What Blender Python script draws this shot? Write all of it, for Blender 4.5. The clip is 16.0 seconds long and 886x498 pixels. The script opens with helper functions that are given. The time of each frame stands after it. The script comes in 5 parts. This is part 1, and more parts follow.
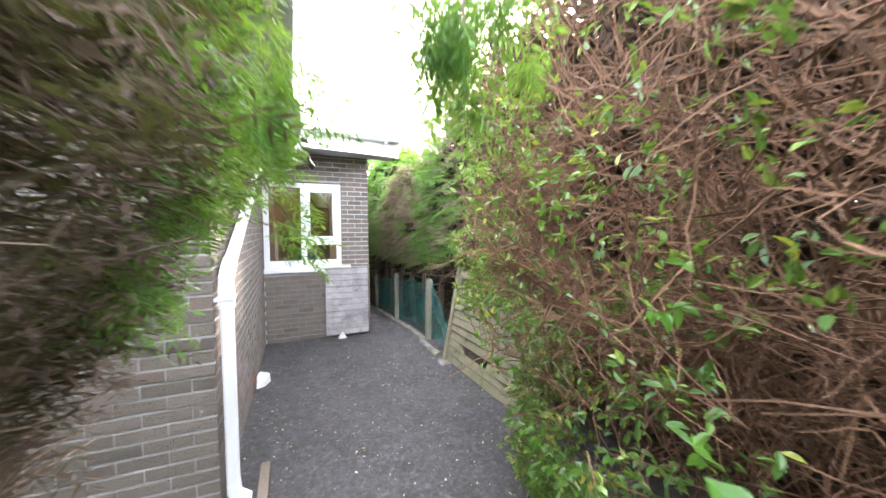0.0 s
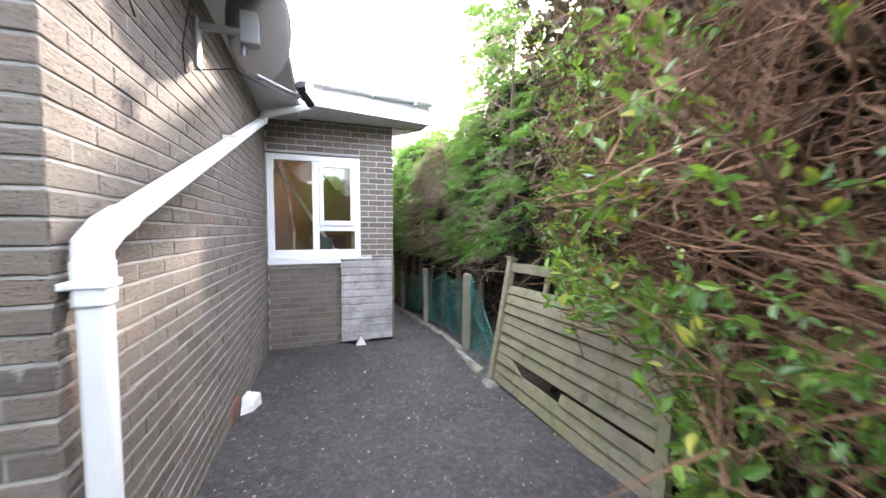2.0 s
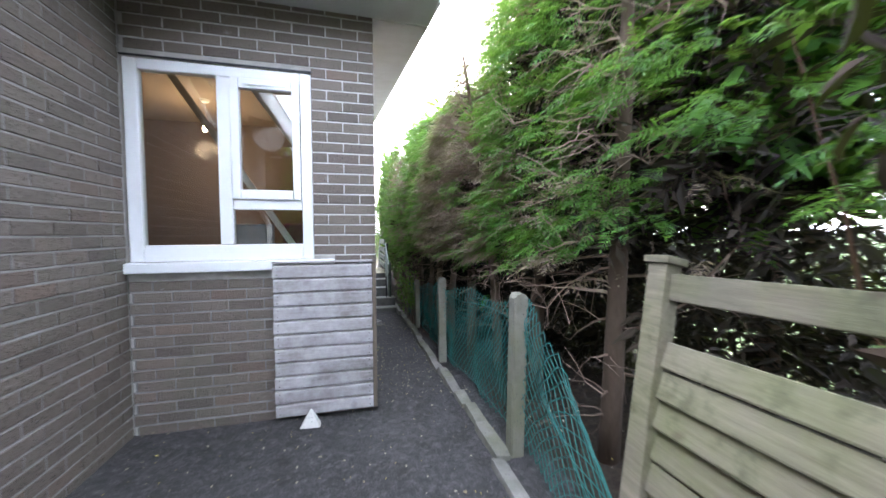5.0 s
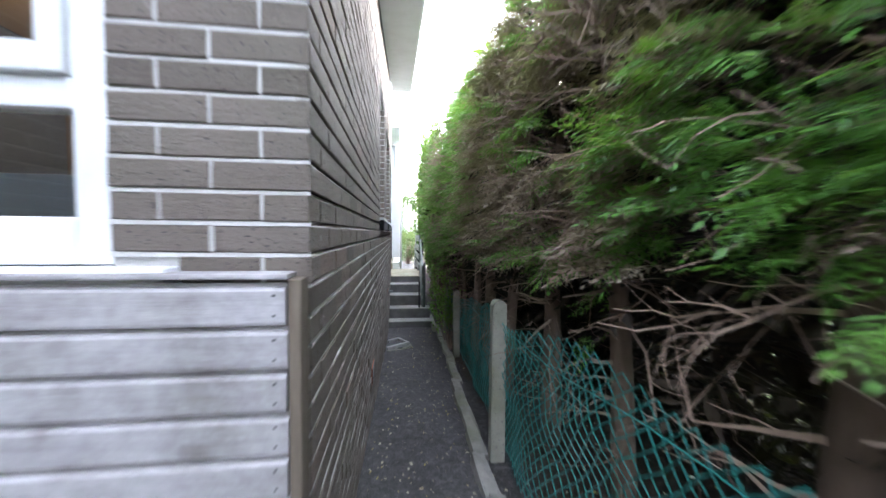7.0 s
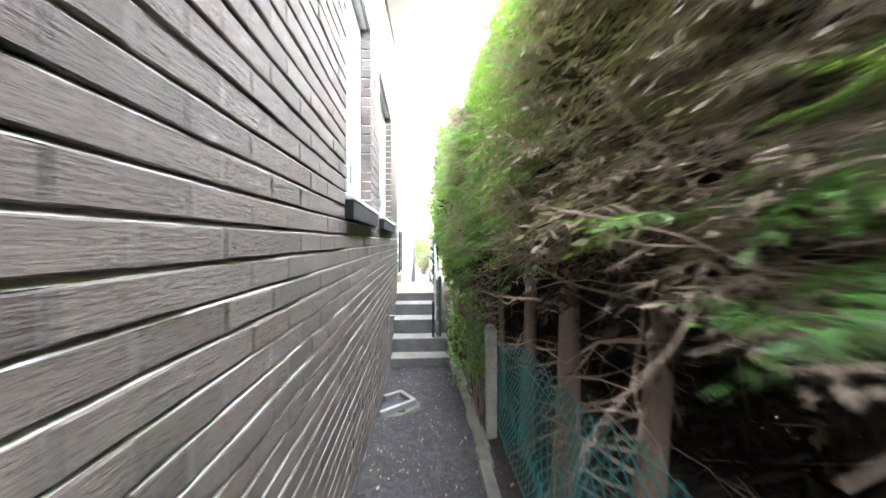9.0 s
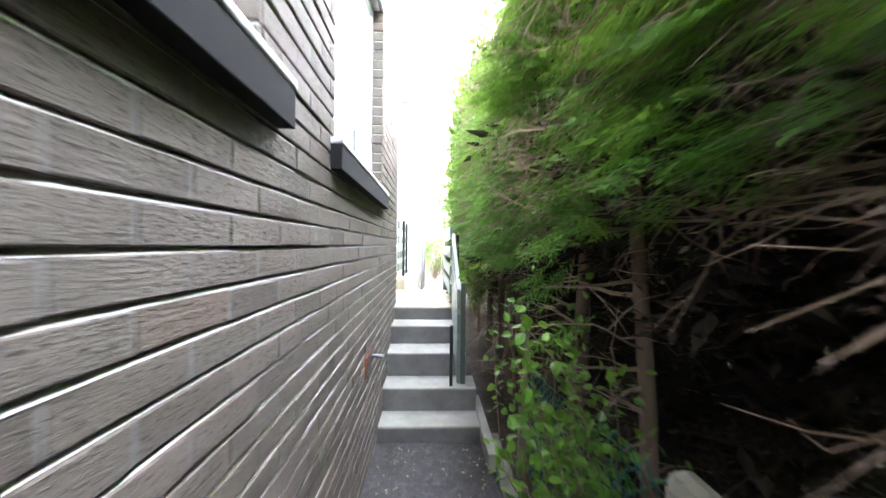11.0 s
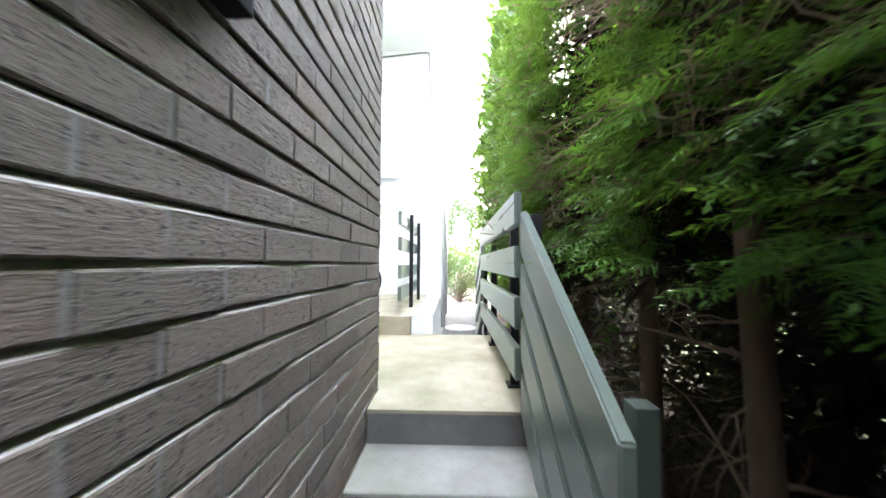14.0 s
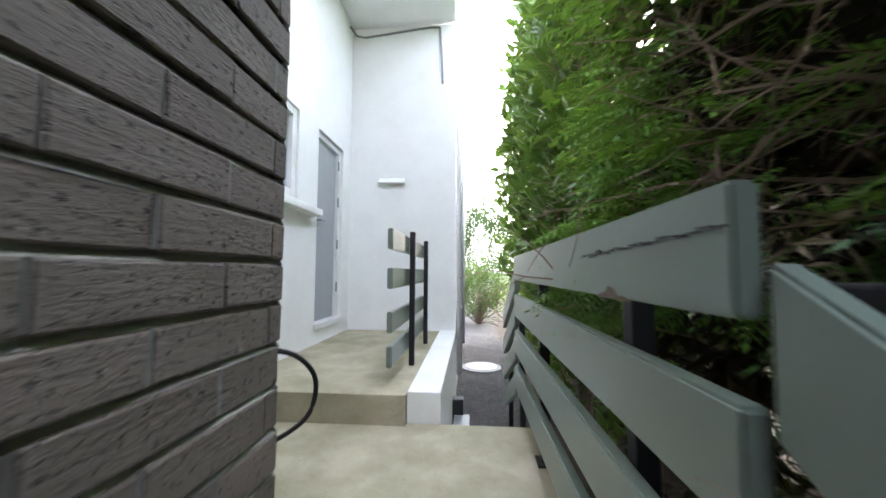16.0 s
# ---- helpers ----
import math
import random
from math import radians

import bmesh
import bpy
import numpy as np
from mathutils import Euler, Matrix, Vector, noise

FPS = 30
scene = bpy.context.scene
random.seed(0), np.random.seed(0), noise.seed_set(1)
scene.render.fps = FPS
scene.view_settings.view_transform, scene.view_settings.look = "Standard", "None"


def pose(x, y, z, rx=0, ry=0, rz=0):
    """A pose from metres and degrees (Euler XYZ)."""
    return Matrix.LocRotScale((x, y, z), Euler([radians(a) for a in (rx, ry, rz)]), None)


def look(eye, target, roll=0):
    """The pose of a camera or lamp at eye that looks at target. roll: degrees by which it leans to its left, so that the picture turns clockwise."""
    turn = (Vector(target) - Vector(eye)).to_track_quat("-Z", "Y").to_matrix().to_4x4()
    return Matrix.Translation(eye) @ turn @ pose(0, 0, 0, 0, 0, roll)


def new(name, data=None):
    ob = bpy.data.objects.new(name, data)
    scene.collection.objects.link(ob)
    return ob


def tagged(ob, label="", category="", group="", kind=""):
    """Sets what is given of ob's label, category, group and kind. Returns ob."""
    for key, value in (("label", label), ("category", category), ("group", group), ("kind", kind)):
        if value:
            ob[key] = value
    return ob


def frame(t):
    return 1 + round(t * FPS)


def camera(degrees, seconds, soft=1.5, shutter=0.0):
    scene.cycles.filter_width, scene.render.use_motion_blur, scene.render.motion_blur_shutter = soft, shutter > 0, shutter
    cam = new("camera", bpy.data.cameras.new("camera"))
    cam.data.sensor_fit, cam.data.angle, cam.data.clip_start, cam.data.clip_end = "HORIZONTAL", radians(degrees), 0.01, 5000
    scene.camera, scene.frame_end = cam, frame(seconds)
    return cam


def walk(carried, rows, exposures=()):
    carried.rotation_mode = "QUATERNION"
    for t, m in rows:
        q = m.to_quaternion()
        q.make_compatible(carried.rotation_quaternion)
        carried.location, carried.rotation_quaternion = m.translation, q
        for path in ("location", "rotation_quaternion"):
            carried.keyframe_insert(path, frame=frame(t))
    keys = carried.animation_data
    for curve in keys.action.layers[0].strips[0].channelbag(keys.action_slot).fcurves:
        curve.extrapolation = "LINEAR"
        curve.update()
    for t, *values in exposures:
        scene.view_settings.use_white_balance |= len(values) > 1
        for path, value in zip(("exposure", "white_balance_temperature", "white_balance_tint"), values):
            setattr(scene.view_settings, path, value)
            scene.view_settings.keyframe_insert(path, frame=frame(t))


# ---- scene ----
cam = camera(103.4, 16.0, soft=1.5, shutter=0.5)
PATH = [
    (0, (-1.197, -5.951, 1.789), (-0.404, -4.119, 1.672), -0.1),
    (0.5, (-1.087, -5.722, 1.72), (-0.337, -3.871, 1.604), 0.0),
    (1, (-1.011, -5.466, 1.624), (-0.29, -3.604, 1.512), 0.4),
    (1.5, (-0.991, -5.177, 1.582), (-0.306, -3.301, 1.469), 0.4),
    (2, (-0.947, -4.874, 1.546), (-0.293, -2.987, 1.438), 0.1),
    (2.5, (-0.846, -4.548, 1.543), (-0.234, -2.647, 1.421), -0.3),
    (3, (-0.722, -4.237, 1.53), (-0.138, -2.327, 1.422), -0.2),
    (3.5, (-0.611, -3.91, 1.435), (-0.033, -1.997, 1.348), -0.3),
    (3.7, (-0.549, -3.758, 1.41), (0.021, -1.843, 1.329), -0.4),
    (5.8, (0.045, -2.032, 1.345), (0.452, -0.077, 1.254), -0.4),
    (6, (0.083, -1.857, 1.338), (0.464, 0.104, 1.249), -0.5),
    (6.5, (0.129, -1.419, 1.284), (0.425, 0.557, 1.197), 0.0),
    (7, (0.218, -0.884, 1.257), (0.458, 1.099, 1.166), 0.6),
    (7.5, (0.283, -0.404, 1.237), (0.479, 1.585, 1.179), 0.5),
    (8, (0.329, 0.034, 1.173), (0.487, 2.028, 1.126), -0.2),
    (8.5, (0.351, 0.415, 1.138), (0.484, 2.410, 1.114), 0.1),
    (9, (0.390, 0.956, 1.169), (0.524, 2.952, 1.124), 0.1),
    (11.5, (0.399, 3.456, 0.953), (0.445, 5.456, 0.953), 0.8),
    (12, (0.363, 3.899, 0.940), (0.389, 5.898, 0.962), 0.7),
    (12.5, (0.318, 4.320, 0.909), (0.329, 6.320, 0.934), 0.2),
    (13, (0.344, 4.723, 0.890), (0.327, 6.723, 0.926), 0.2),
    (13.5, (0.363, 5.069, 0.901), (0.330, 7.068, 0.953), 0.5),
    (14, (0.358, 5.420, 0.903), (0.302, 7.418, 0.984), 0.3),
    (14.5, (0.361, 5.702, 0.930), (0.294, 7.699, 1.030), 0.4),
    (15, (0.379, 6.017, 0.992), (0.296, 8.011, 1.115), 0.5),
    (15.5, (0.377, 6.246, 1.044), (0.286, 8.240, 1.176), 0.2),
    (16, (0.350, 6.499, 1.108), (0.193, 8.489, 1.240), 0.2),
]
walk(cam, [(t, look(eye, target, roll)) for t, eye, target, roll in PATH],
     exposures=[(0, 3.35, 6900, 17), (1, 3.2, 6800, 16.5), (2, 3.1, 6700, 16.5), (3.5, 3.05, 6500, 16), (6, 2.9, 6200, 14), (7, 3.1, 6250, 14), (7.5, 3.6, 6500, 15),
                (8, 3.9, 6500, 15), (9, 4.5, 6700, 15), (11.5, 4.64, 6600, 15), (12.5, 4.4, 6600, 14.5), (13.5, 4.05, 6600, 14), (14.5, 3.5, 6500, 14), (15.5, 2.8, 6500, 14), (16, 2.6, 6500, 14)])

# ---- world, sun, exposure ----
SUN_TO = Vector((0.50, 0.79, 0.385)).normalized()      # towards the sun
sky_world = bpy.data.worlds.new("sky")
scene.world = sky_world
sky_world.use_nodes = True
wn = sky_world.node_tree
sky_tex = wn.nodes.new("ShaderNodeTexSky")
sky_tex.sky_type = "NISHITA"
sky_tex.sun_disc = False
sky_tex.sun_elevation = math.asin(SUN_TO.z)
sky_tex.sun_rotation = math.atan2(SUN_TO.x, SUN_TO.y)
sky_tex.dust_density = 4.0
sky_tex.air_density = 1.0
# thin bright cloud: the sky is mixed with an even white
haze = wn.nodes.new("ShaderNodeMixRGB")
haze.inputs[0].default_value = 0.65
haze.inputs[2].default_value = (10.0, 11.2, 13.2, 1)
wn.links.new(sky_tex.outputs[0], haze.inputs[1])
wn.links.new(haze.outputs[0], wn.nodes["Background"].inputs[0])
wn.nodes["Background"].inputs[1].default_value = 0.17
sun = new("sun", bpy.data.lights.new("sun", "SUN"))
sun.data.energy = 1.4
sun.data.angle = radians(2.5)
sun.data.color = (1.0, 0.93, 0.82)
sun.matrix_world = look((0, 0, 20), Vector((0, 0, 20)) - SUN_TO)

# ---- materials ----
class Mat:
    """A small node builder round one Principled material."""
    def __init__(self, name, rough=0.8, metal=0.0, spec=0.4):
        self.m = bpy.data.materials.new(name)
        self.m.use_nodes = True
        self.t = self.m.node_tree
        self.b = self.t.nodes["Principled BSDF"]
        self.b.inputs["Roughness"].default_value = rough
        self.b.inputs["Metallic"].default_value = metal
        self.b.inputs["Specular IOR Level"].default_value = spec
        self.co = self.t.nodes.new("ShaderNodeTexCoord").outputs["Object"]

    def n(self, kind, **inp):
        nd = self.t.nodes.new(kind)
        for k, v in inp.items():
            key = int(k[1:]) if k[0] == "i" and k[1:].isdigit() else k.replace("_", " ")
            if isinstance(v, bpy.types.NodeSocket):
                self.t.links.new(v, nd.inputs[key])
            else:
                nd.inputs[key].default_value = v
        return nd

    def noise(self, scale, detail=4, rough=0.6, vec=None, stretch=None):
        vec = vec or self.co
        if stretch:
            mp = self.n("ShaderNodeMapping", Vector=vec)
            mp.inputs["Scale"].default_value = stretch
            vec = mp.outputs[0]
        return self.n("ShaderNodeTexNoise", Vector=vec, Scale=scale, Detail=detail, Roughness=rough).outputs[0]

    def ramp(self, fac, stops):
        nd = self.n("ShaderNodeValToRGB", Fac=fac)
        el = nd.color_ramp.elements
        while len(el) < len(stops):
            el.new(0.5)
        for e, (p, c) in zip(el, stops):
            e.position, e.color = p, (*c, 1)
        return nd.outputs[0]

    def mix(self, fac, a, b, mode="MIX"):
        nd = self.t.nodes.new("ShaderNodeMixRGB")
        nd.blend_type = mode
        for k, v in ((0, fac), (1, a), (2, b)):
            if isinstance(v, bpy.types.NodeSocket):
                self.t.links.new(v, nd.inputs[k])
            elif k == 0:
                nd.inputs[0].default_value = v
            else:
                nd.inputs[k].default_value = (*v, 1)
        return nd.outputs[0]

    def math(self, op, a, b=0.0):
        nd = self.t.nodes.new("ShaderNodeMath")
        nd.operation = op
        for k, v in ((0, a), (1, b)):
            if isinstance(v, bpy.types.NodeSocket):
                self.t.links.new(v, nd.inputs[k])
            else:
                nd.inputs[k].default_value = v
        return nd.outputs[0]

    def rnd(self):
        """A random value of each piece, be it an object of its own or an island of a joined mesh."""
        a = self.t.nodes.new("ShaderNodeObjectInfo").outputs["Random"]
        b = self.t.nodes.new("ShaderNodeNewGeometry").outputs["Random Per Island"]
        return self.math("FRACT", self.math("ADD", a, b))

    def pos(self):
        return self.t.nodes.new("ShaderNodeNewGeometry").outputs["Position"]

    def color(self, c):
        if isinstance(c, bpy.types.NodeSocket):
            self.t.links.new(c, self.b.inputs["Base Color"])
        else:
            self.b.inputs["Base Color"].default_value = (*c, 1)
        return self

    def rough(self, r):
        self.t.links.new(r, self.b.inputs["Roughness"])
        return self

    def bump(self, h, strength=0.4, dist=0.01):
        nd = self.n("ShaderNodeBump", Height=h, Strength=strength, Distance=dist)
        self.t.links.new(nd.outputs[0], self.b.inputs["Normal"])
        return self


def m_brick():
    k = Mat("brick_face", 0.72, spec=0.40)
    base = k.ramp(k.rnd(), [(0.0, (.138, .110, .092)), (.22, (.170, .137, .114)), (.45, (.198, .162, .136)), (.66, (.176, .141, .116)),
                            (.84, (.212, .174, .145)), (.92, (.206, .146, .115)), (.97, (.112, .090, .078)), (1.0, (.183, .147, .121))])
    pos = k.pos()
    drag = k.noise(26, 5, .75, pos, (.8, .8, 4.5))
    blot = k.noise(2.2, 3, .6, pos)
    c = k.mix(k.ramp(drag, [(.50, (0, 0, 0)), (.74, (.32, .32, .32))]), base, (.24, .212, .190))
    c = k.mix(k.ramp(drag, [(.30, (.45, .45, .45)), (.44, (0, 0, 0))]), c, (.055, .047, .043))
    c = k.mix(k.ramp(blot, [(.42, (0, 0, 0)), (.7, (.5, .5, .5))]), c, (.135, .128, .094))
    dark = k.ramp(k.noise(95, 3, .6, pos, (.8, .8, 1.4)), [(.60, (0, 0, 0)), (.67, (.85, .85, .85))])
    c = k.mix(dark, c, (.035, .030, .028))
    lime = k.ramp(k.noise(7.5, 5, .7, pos), [(.64, (0, 0, 0)), (.74, (.55, .55, .55))])
    c = k.mix(lime, c, (.50, .48, .45))
    k.color(c)
    h = k.math("ADD", drag, k.math("MULTIPLY", dark, -1.2))
    k.bump(h, .9, .007)
    return k.m


def m_mortar(name="mortar", dim=1.0):
    k = Mat(name, 0.95)
    pos = k.pos()
    c = k.ramp(k.noise(9, 5, .65, pos), [(p, tuple(v * dim for v in c)) for p, c in ((.3, (.40, .38, .355)), (.55, (.52, .50, .47)), (.75, (.66, .64, .61)))])
    k.color(c).bump(k.noise(160, 3, .6, pos), .6, .004)
    return k.m


def m_asphalt():
    k = Mat("asphalt", 0.9)
    pos = k.pos()
    sep = k.n("ShaderNodeSeparateXYZ", Vector=pos)
    fine = k.noise(190, 3, .7, pos)
    c = k.ramp(fine, [(.34, (.018, .017, .018)), (.50, (.080, .075, .074)), (.60, (.155, .147, .142)), (.70, (.34, .325, .31))])
    grit = k.ramp(k.noise(75, 2, .6, pos), [(.60, (0, 0, 0)), (.68, (.55, .55, .55))])
    c = k.mix(grit, c, (.21, .20, .195))
    c = k.mix(k.ramp(k.noise(60, 3, .6, pos), [(.42, (.75, .75, .75)), (.62, (0, 0, 0))]), c, (.038, .034, .033))
    c = k.mix(k.ramp(k.noise(1.3, 5, .6, pos), [(.4, (0, 0, 0)), (.7, (.40, .40, .40))]), c, (.115, .110, .108))
    c = k.mix(k.ramp(k.noise(4.5, 4, .7, pos), [(.50, (0, 0, 0)), (.68, (.7, .7, .7))]), c, (.040, .034, .029))
    c = k.mix(k.ramp(k.noise(11, 5, .75, pos), [(.55, (0, 0, 0)), (.70, (.5, .5, .5))]), c, (.165, .155, .148))
    c = k.mix(k.ramp(k.noise(30, 5, .8, pos), [(.47, (0, 0, 0)), (.60, (.62, .62, .62))]), c, (.026, .024, .024))
    c = k.mix(k.ramp(k.noise(17, 5, .8, k.mix(1.0, pos, (3.1, 7.7, 1.3), "ADD")), [(.54, (0, 0, 0)), (.66, (.50, .50, .50))]), c, (.19, .182, .176))
    # beyond the fence: soil and lawn
    edge = k.math("ADD", sep.outputs[0], k.math("MULTIPLY", k.noise(3, 4, .6, pos), .25))
    soil_f = k.math("MINIMUM", k.math("MAXIMUM", k.math("MULTIPLY", k.math("SUBTRACT", edge, 1.02), 14), 0), 1)
    lawn_f = k.math("MINIMUM", k.math("MAXIMUM", k.math("SUBTRACT", edge, 2.4), 0), 1)
    soil = k.ramp(k.noise(24, 5, .7, pos), [(.3, (.028, .020, .014)), (.7, (.085, .062, .042))])
    lawn = k.ramp(k.noise(40, 4, .7, pos), [(.3, (.035, .07, .016)), (.7, (.085, .14, .032))])
    c = k.mix(soil_f, c, k.mix(lawn_f, soil, lawn))
    k.color(c).bump(k.math("ADD", fine, k.noise(45, 4, .6, pos)), 1.0, .012)
    return k.m


def m_concrete(name, a, b, moss=0.35, pits=.8):
    k = Mat(name, 0.88)
    pos = k.pos()
    c = k.ramp(k.noise(5, 6, .65, pos), [(.3, a), (.7, b)])
    c = k.mix(k.ramp(k.noise(1.6, 4, .6, pos), [(.45, (0, 0, 0)), (.75, (moss, moss, moss))]), c, (.16, .165, .085))
    pit = k.ramp(k.noise(70, 2, .5, pos), [(.64, (0, 0, 0)), (.70, (pits, pits, pits))])
    c = k.mix(pit, c, (.10, .095, .09))
    k.color(c).bump(k.math("SUBTRACT", k.noise(120, 4, .6, pos), pit), .4, .004)
    return k.m


def m_wood(name, a, b, axis, moss=0.0, white=0.0, grime=0.0, knots=0.7):
    """Weathered board; axis: the number of the coordinate along the grain."""
    k = Mat(name, 0.85)
    st = [9.0, 9.0, 9.0]
    st[axis] = 0.7
    grain = k.noise(6, 6, .7, k.co, tuple(st))
    c = k.ramp(grain, [(.25, a), (.7, b)])
    r = k.rnd()
    c = k.mix(k.math("MULTIPLY", r, .35), c, tuple(x * .55 for x in a))
    if moss:
        c = k.mix(k.ramp(k.noise(3.5, 4, .6), [(.42, (0, 0, 0)), (.7, (moss, moss, moss))]), c, (.15, .16, .06))
    if white:
        c = k.mix(k.ramp(k.noise(5, 5, .7), [(.38, (0, 0, 0)), (.68, (white, white, white))]), c, (.62, .60, .60))
    if grime:
        c = k.mix(k.ramp(k.noise(7, 5, .7), [(.54, (0, 0, 0)), (.72, (grime, grime, grime))]), c, (.045, .045, .034))
        c = k.mix(k.ramp(k.noise(2.1, 4, .6), [(.50, (0, 0, 0)), (.75, (grime * .7,) * 3)]), c, (.085, .088, .068))
    knot = k.ramp(k.noise(8, 1, .4), [(.70, (0, 0, 0)), (.76, (knots, knots, knots))])
    c = k.mix(knot, c, (.07, .05, .035))
    k.color(c).bump(grain, .5, .004)
    return k.m


def m_paint(name, col, rough=0.45, dirt=0.25, dirtcol=(.25, .24, .18)):
    k = Mat(name, rough)
    c = k.mix(k.ramp(k.noise(3, 5, .65, k.pos()), [(.42, (0, 0, 0)), (.78, (dirt, dirt, dirt))]), col, dirtcol)
    c = k.mix(k.ramp(k.noise(60, 2, .5, k.pos()), [(.68, (0, 0, 0)), (.75, (dirt, dirt, dirt))]), c, dirtcol)
    k.color(c).bump(k.noise(35, 3, .6), .12, .002)
    return k.m


def m_leaf(name, stops, rough=0.45, glow=0.35, patch=0.0):
    """Leaf: gloss, and light that comes through from the far side; patch: how many sprigs to a metre share a tone."""
    k = Mat(name, rough, spec=0.5)
    tone = k.rnd()
    if patch:
        sprig = k.ramp(k.noise(patch, 2, .5, k.pos()), [(.34, (0, 0, 0)), (.66, (1, 1, 1))])
        tone = k.math("ADD", k.math("MULTIPLY", tone, .42), k.math("MULTIPLY", sprig, .58))
    c = k.ramp(tone, stops)
    c = k.mix(k.math("MULTIPLY", k.noise(30, 2, .5, k.pos()), .4), c, tuple(v * .55 for v in stops[0][1]))
    k.color(c)
    tr = k.n("ShaderNodeBsdfTranslucent", Color=k.mix(.5, c, (.30, .42, .04)))
    mx = k.n("ShaderNodeMixShader", i0=glow, i1=k.b.outputs[0], i2=tr.outputs[0])
    k.t.links.new(mx.outputs[0], k.t.nodes["Material Output"].inputs[0])
    return k.m


def m_bark(name, a, b):
    k = Mat(name, 0.95)
    h = k.noise(40, 5, .7, k.pos(), (1, 1, .3))
    c = k.ramp(k.math("FRACT", k.math("ADD", k.math("MULTIPLY", k.rnd(), .6), k.math("MULTIPLY", h, .6))), [(.1, a), (.8, b)])
    k.color(c).bump(h, .6, .006)
    return k.m


def m_plain(name, col, rough=0.5, metal=0.0, var=0.15):
    k = Mat(name, rough, metal)
    c = k.mix(k.math("MULTIPLY", k.noise(12, 5, .6), var * 2), col, tuple(v * .6 for v in col))
    k.color(c).bump(k.noise(80, 2), .08, .002)
    return k.m


def m_glass():
    m = bpy.data.materials.new("window_glass")
    m.use_nodes = True
    t = m.node_tree
    t.nodes.remove(t.nodes["Principled BSDF"])
    gl = t.nodes.new("ShaderNodeBsdfGlossy")
    gl.inputs["Roughness"].default_value = 0.01
    tr = t.nodes.new("ShaderNodeBsdfTransparent")
    tr.inputs[0].default_value = (.86, .90, .89, 1)
    face = t.nodes.new("ShaderNodeLayerWeight")
    face.inputs[0].default_value = 0.5
    power, gloss = t.nodes.new("ShaderNodeMath"), t.nodes.new("ShaderNodeMath")
    power.operation, gloss.operation = "POWER", "MULTIPLY_ADD"
    power.inputs[1].default_value = 4.0
    gloss.inputs[1].default_value = 0.85
    gloss.inputs[2].default_value = 0.11
    t.links.new(face.outputs["Facing"], power.inputs[0])
    t.links.new(power.outputs[0], gloss.inputs[0])
    mx = t.nodes.new("ShaderNodeMixShader")
    t.links.new(gloss.outputs[0], mx.inputs[0])
    t.links.new(tr.outputs[0], mx.inputs[1])
    t.links.new(gl.outputs[0], mx.inputs[2])
    t.links.new(mx.outputs[0], t.nodes["Material Output"].inputs[0])
    return m


def m_white_pane():
    """An opaque pane: pale, rough and lightly rippled."""
    k = Mat("white_pane", 0.42, spec=0.6)
    ripple = k.noise(55, 2, .5, k.pos())
    k.color(k.ramp(ripple, [(.3, (.74, .78, .80)), (.7, (.86, .89, .90))]))
    k.bump(ripple, .35, .003)
    return k.m


def m_glow(name, col, power):
    m = bpy.data.materials.new(name)
    m.use_nodes = True
    b = m.node_tree.nodes["Principled BSDF"]
    b.inputs["Emission Color"].default_value = (*col, 1)
    b.inputs["Emission Strength"].default_value = power
    return m


BRICK, MORTAR, ASPHALT, GLASS, WHITEPANE = m_brick(), m_mortar(), m_asphalt(), m_glass(), m_white_pane()
DULLMORTAR = m_mortar("dull_mortar", .42)
MIDMORTAR = m_mortar("weathered_mortar", .54)
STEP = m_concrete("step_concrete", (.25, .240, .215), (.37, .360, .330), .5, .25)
RISER = m_concrete("riser_grey", (.105, .102, .102), (.185, .176, .174), .35, .25)
LANDING = m_concrete("landing_concrete", (.32, .285, .195), (.47, .425, .315), .7, .25)
DRAINM = m_concrete("drain_concrete", (.26, .25, .235), (.42, .41, .39), .15)
KERB = m_concrete("kerb_stone", (.105, .100, .082), (.255, .243, .218), .75)
POST = m_concrete("post_concrete", (.165, .155, .118), (.285, .272, .222), .8)
PANEL = m_wood("fence_board", (.125, .105, .070), (.265, .228, .160), 1, moss=.75, grime=.7)
CLAD = m_wood("clad_board", (.215, .19, .185), (.42, .385, .385), 0, moss=.15, white=.62, knots=.25)
CLADB = m_wood("batten_wood", (.10, .075, .055), (.20, .16, .12), 2)
UPVC = m_paint("white_plastic", (.80, .80, .80), .35, .12)
FASCIA = m_paint("white_fascia", (.80, .80, .79), .4, .18)
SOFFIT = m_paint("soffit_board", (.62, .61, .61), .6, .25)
RENDERW = m_paint("white_render", (.87, .87, .86), .8, .10)
RAIL = m_paint("rail_paint", (.175, .220, .188), .33, .40, (.17, .16, .11))
STEEL = m_plain("dark_steel", (.035, .035, .038), .5, .6)
GREY = m_plain("grey_metal", (.30, .31, .32), .45, .4)
DISHM = m_plain("dish_grey", (.22, .22, .225), .5, .1)
BLACK = m_plain("black_plastic", (.018, .018, .02), .4)
DRIPBLACK = m_plain("dark_drip_board", (.008, .008, .009), .95)
DARKRAIL = m_paint("dark_rail_paint", (.075, .10, .082), .40, .3, (.12, .11, .08))
TERRA = m_plain("terracotta", (.46, .13, .06), .85)
PALESTONE = m_concrete("pale_stone", (.50, .48, .45), (.68, .66, .62), .1)
WIRE = m_plain("green_wire", (.022, .17, .145), .40, 0, .5)
ROOF = m_plain("roof_felt", (.12, .12, .12), .9)
ROOM = m_plain("room_paint", (.115, .085, .068), .8)
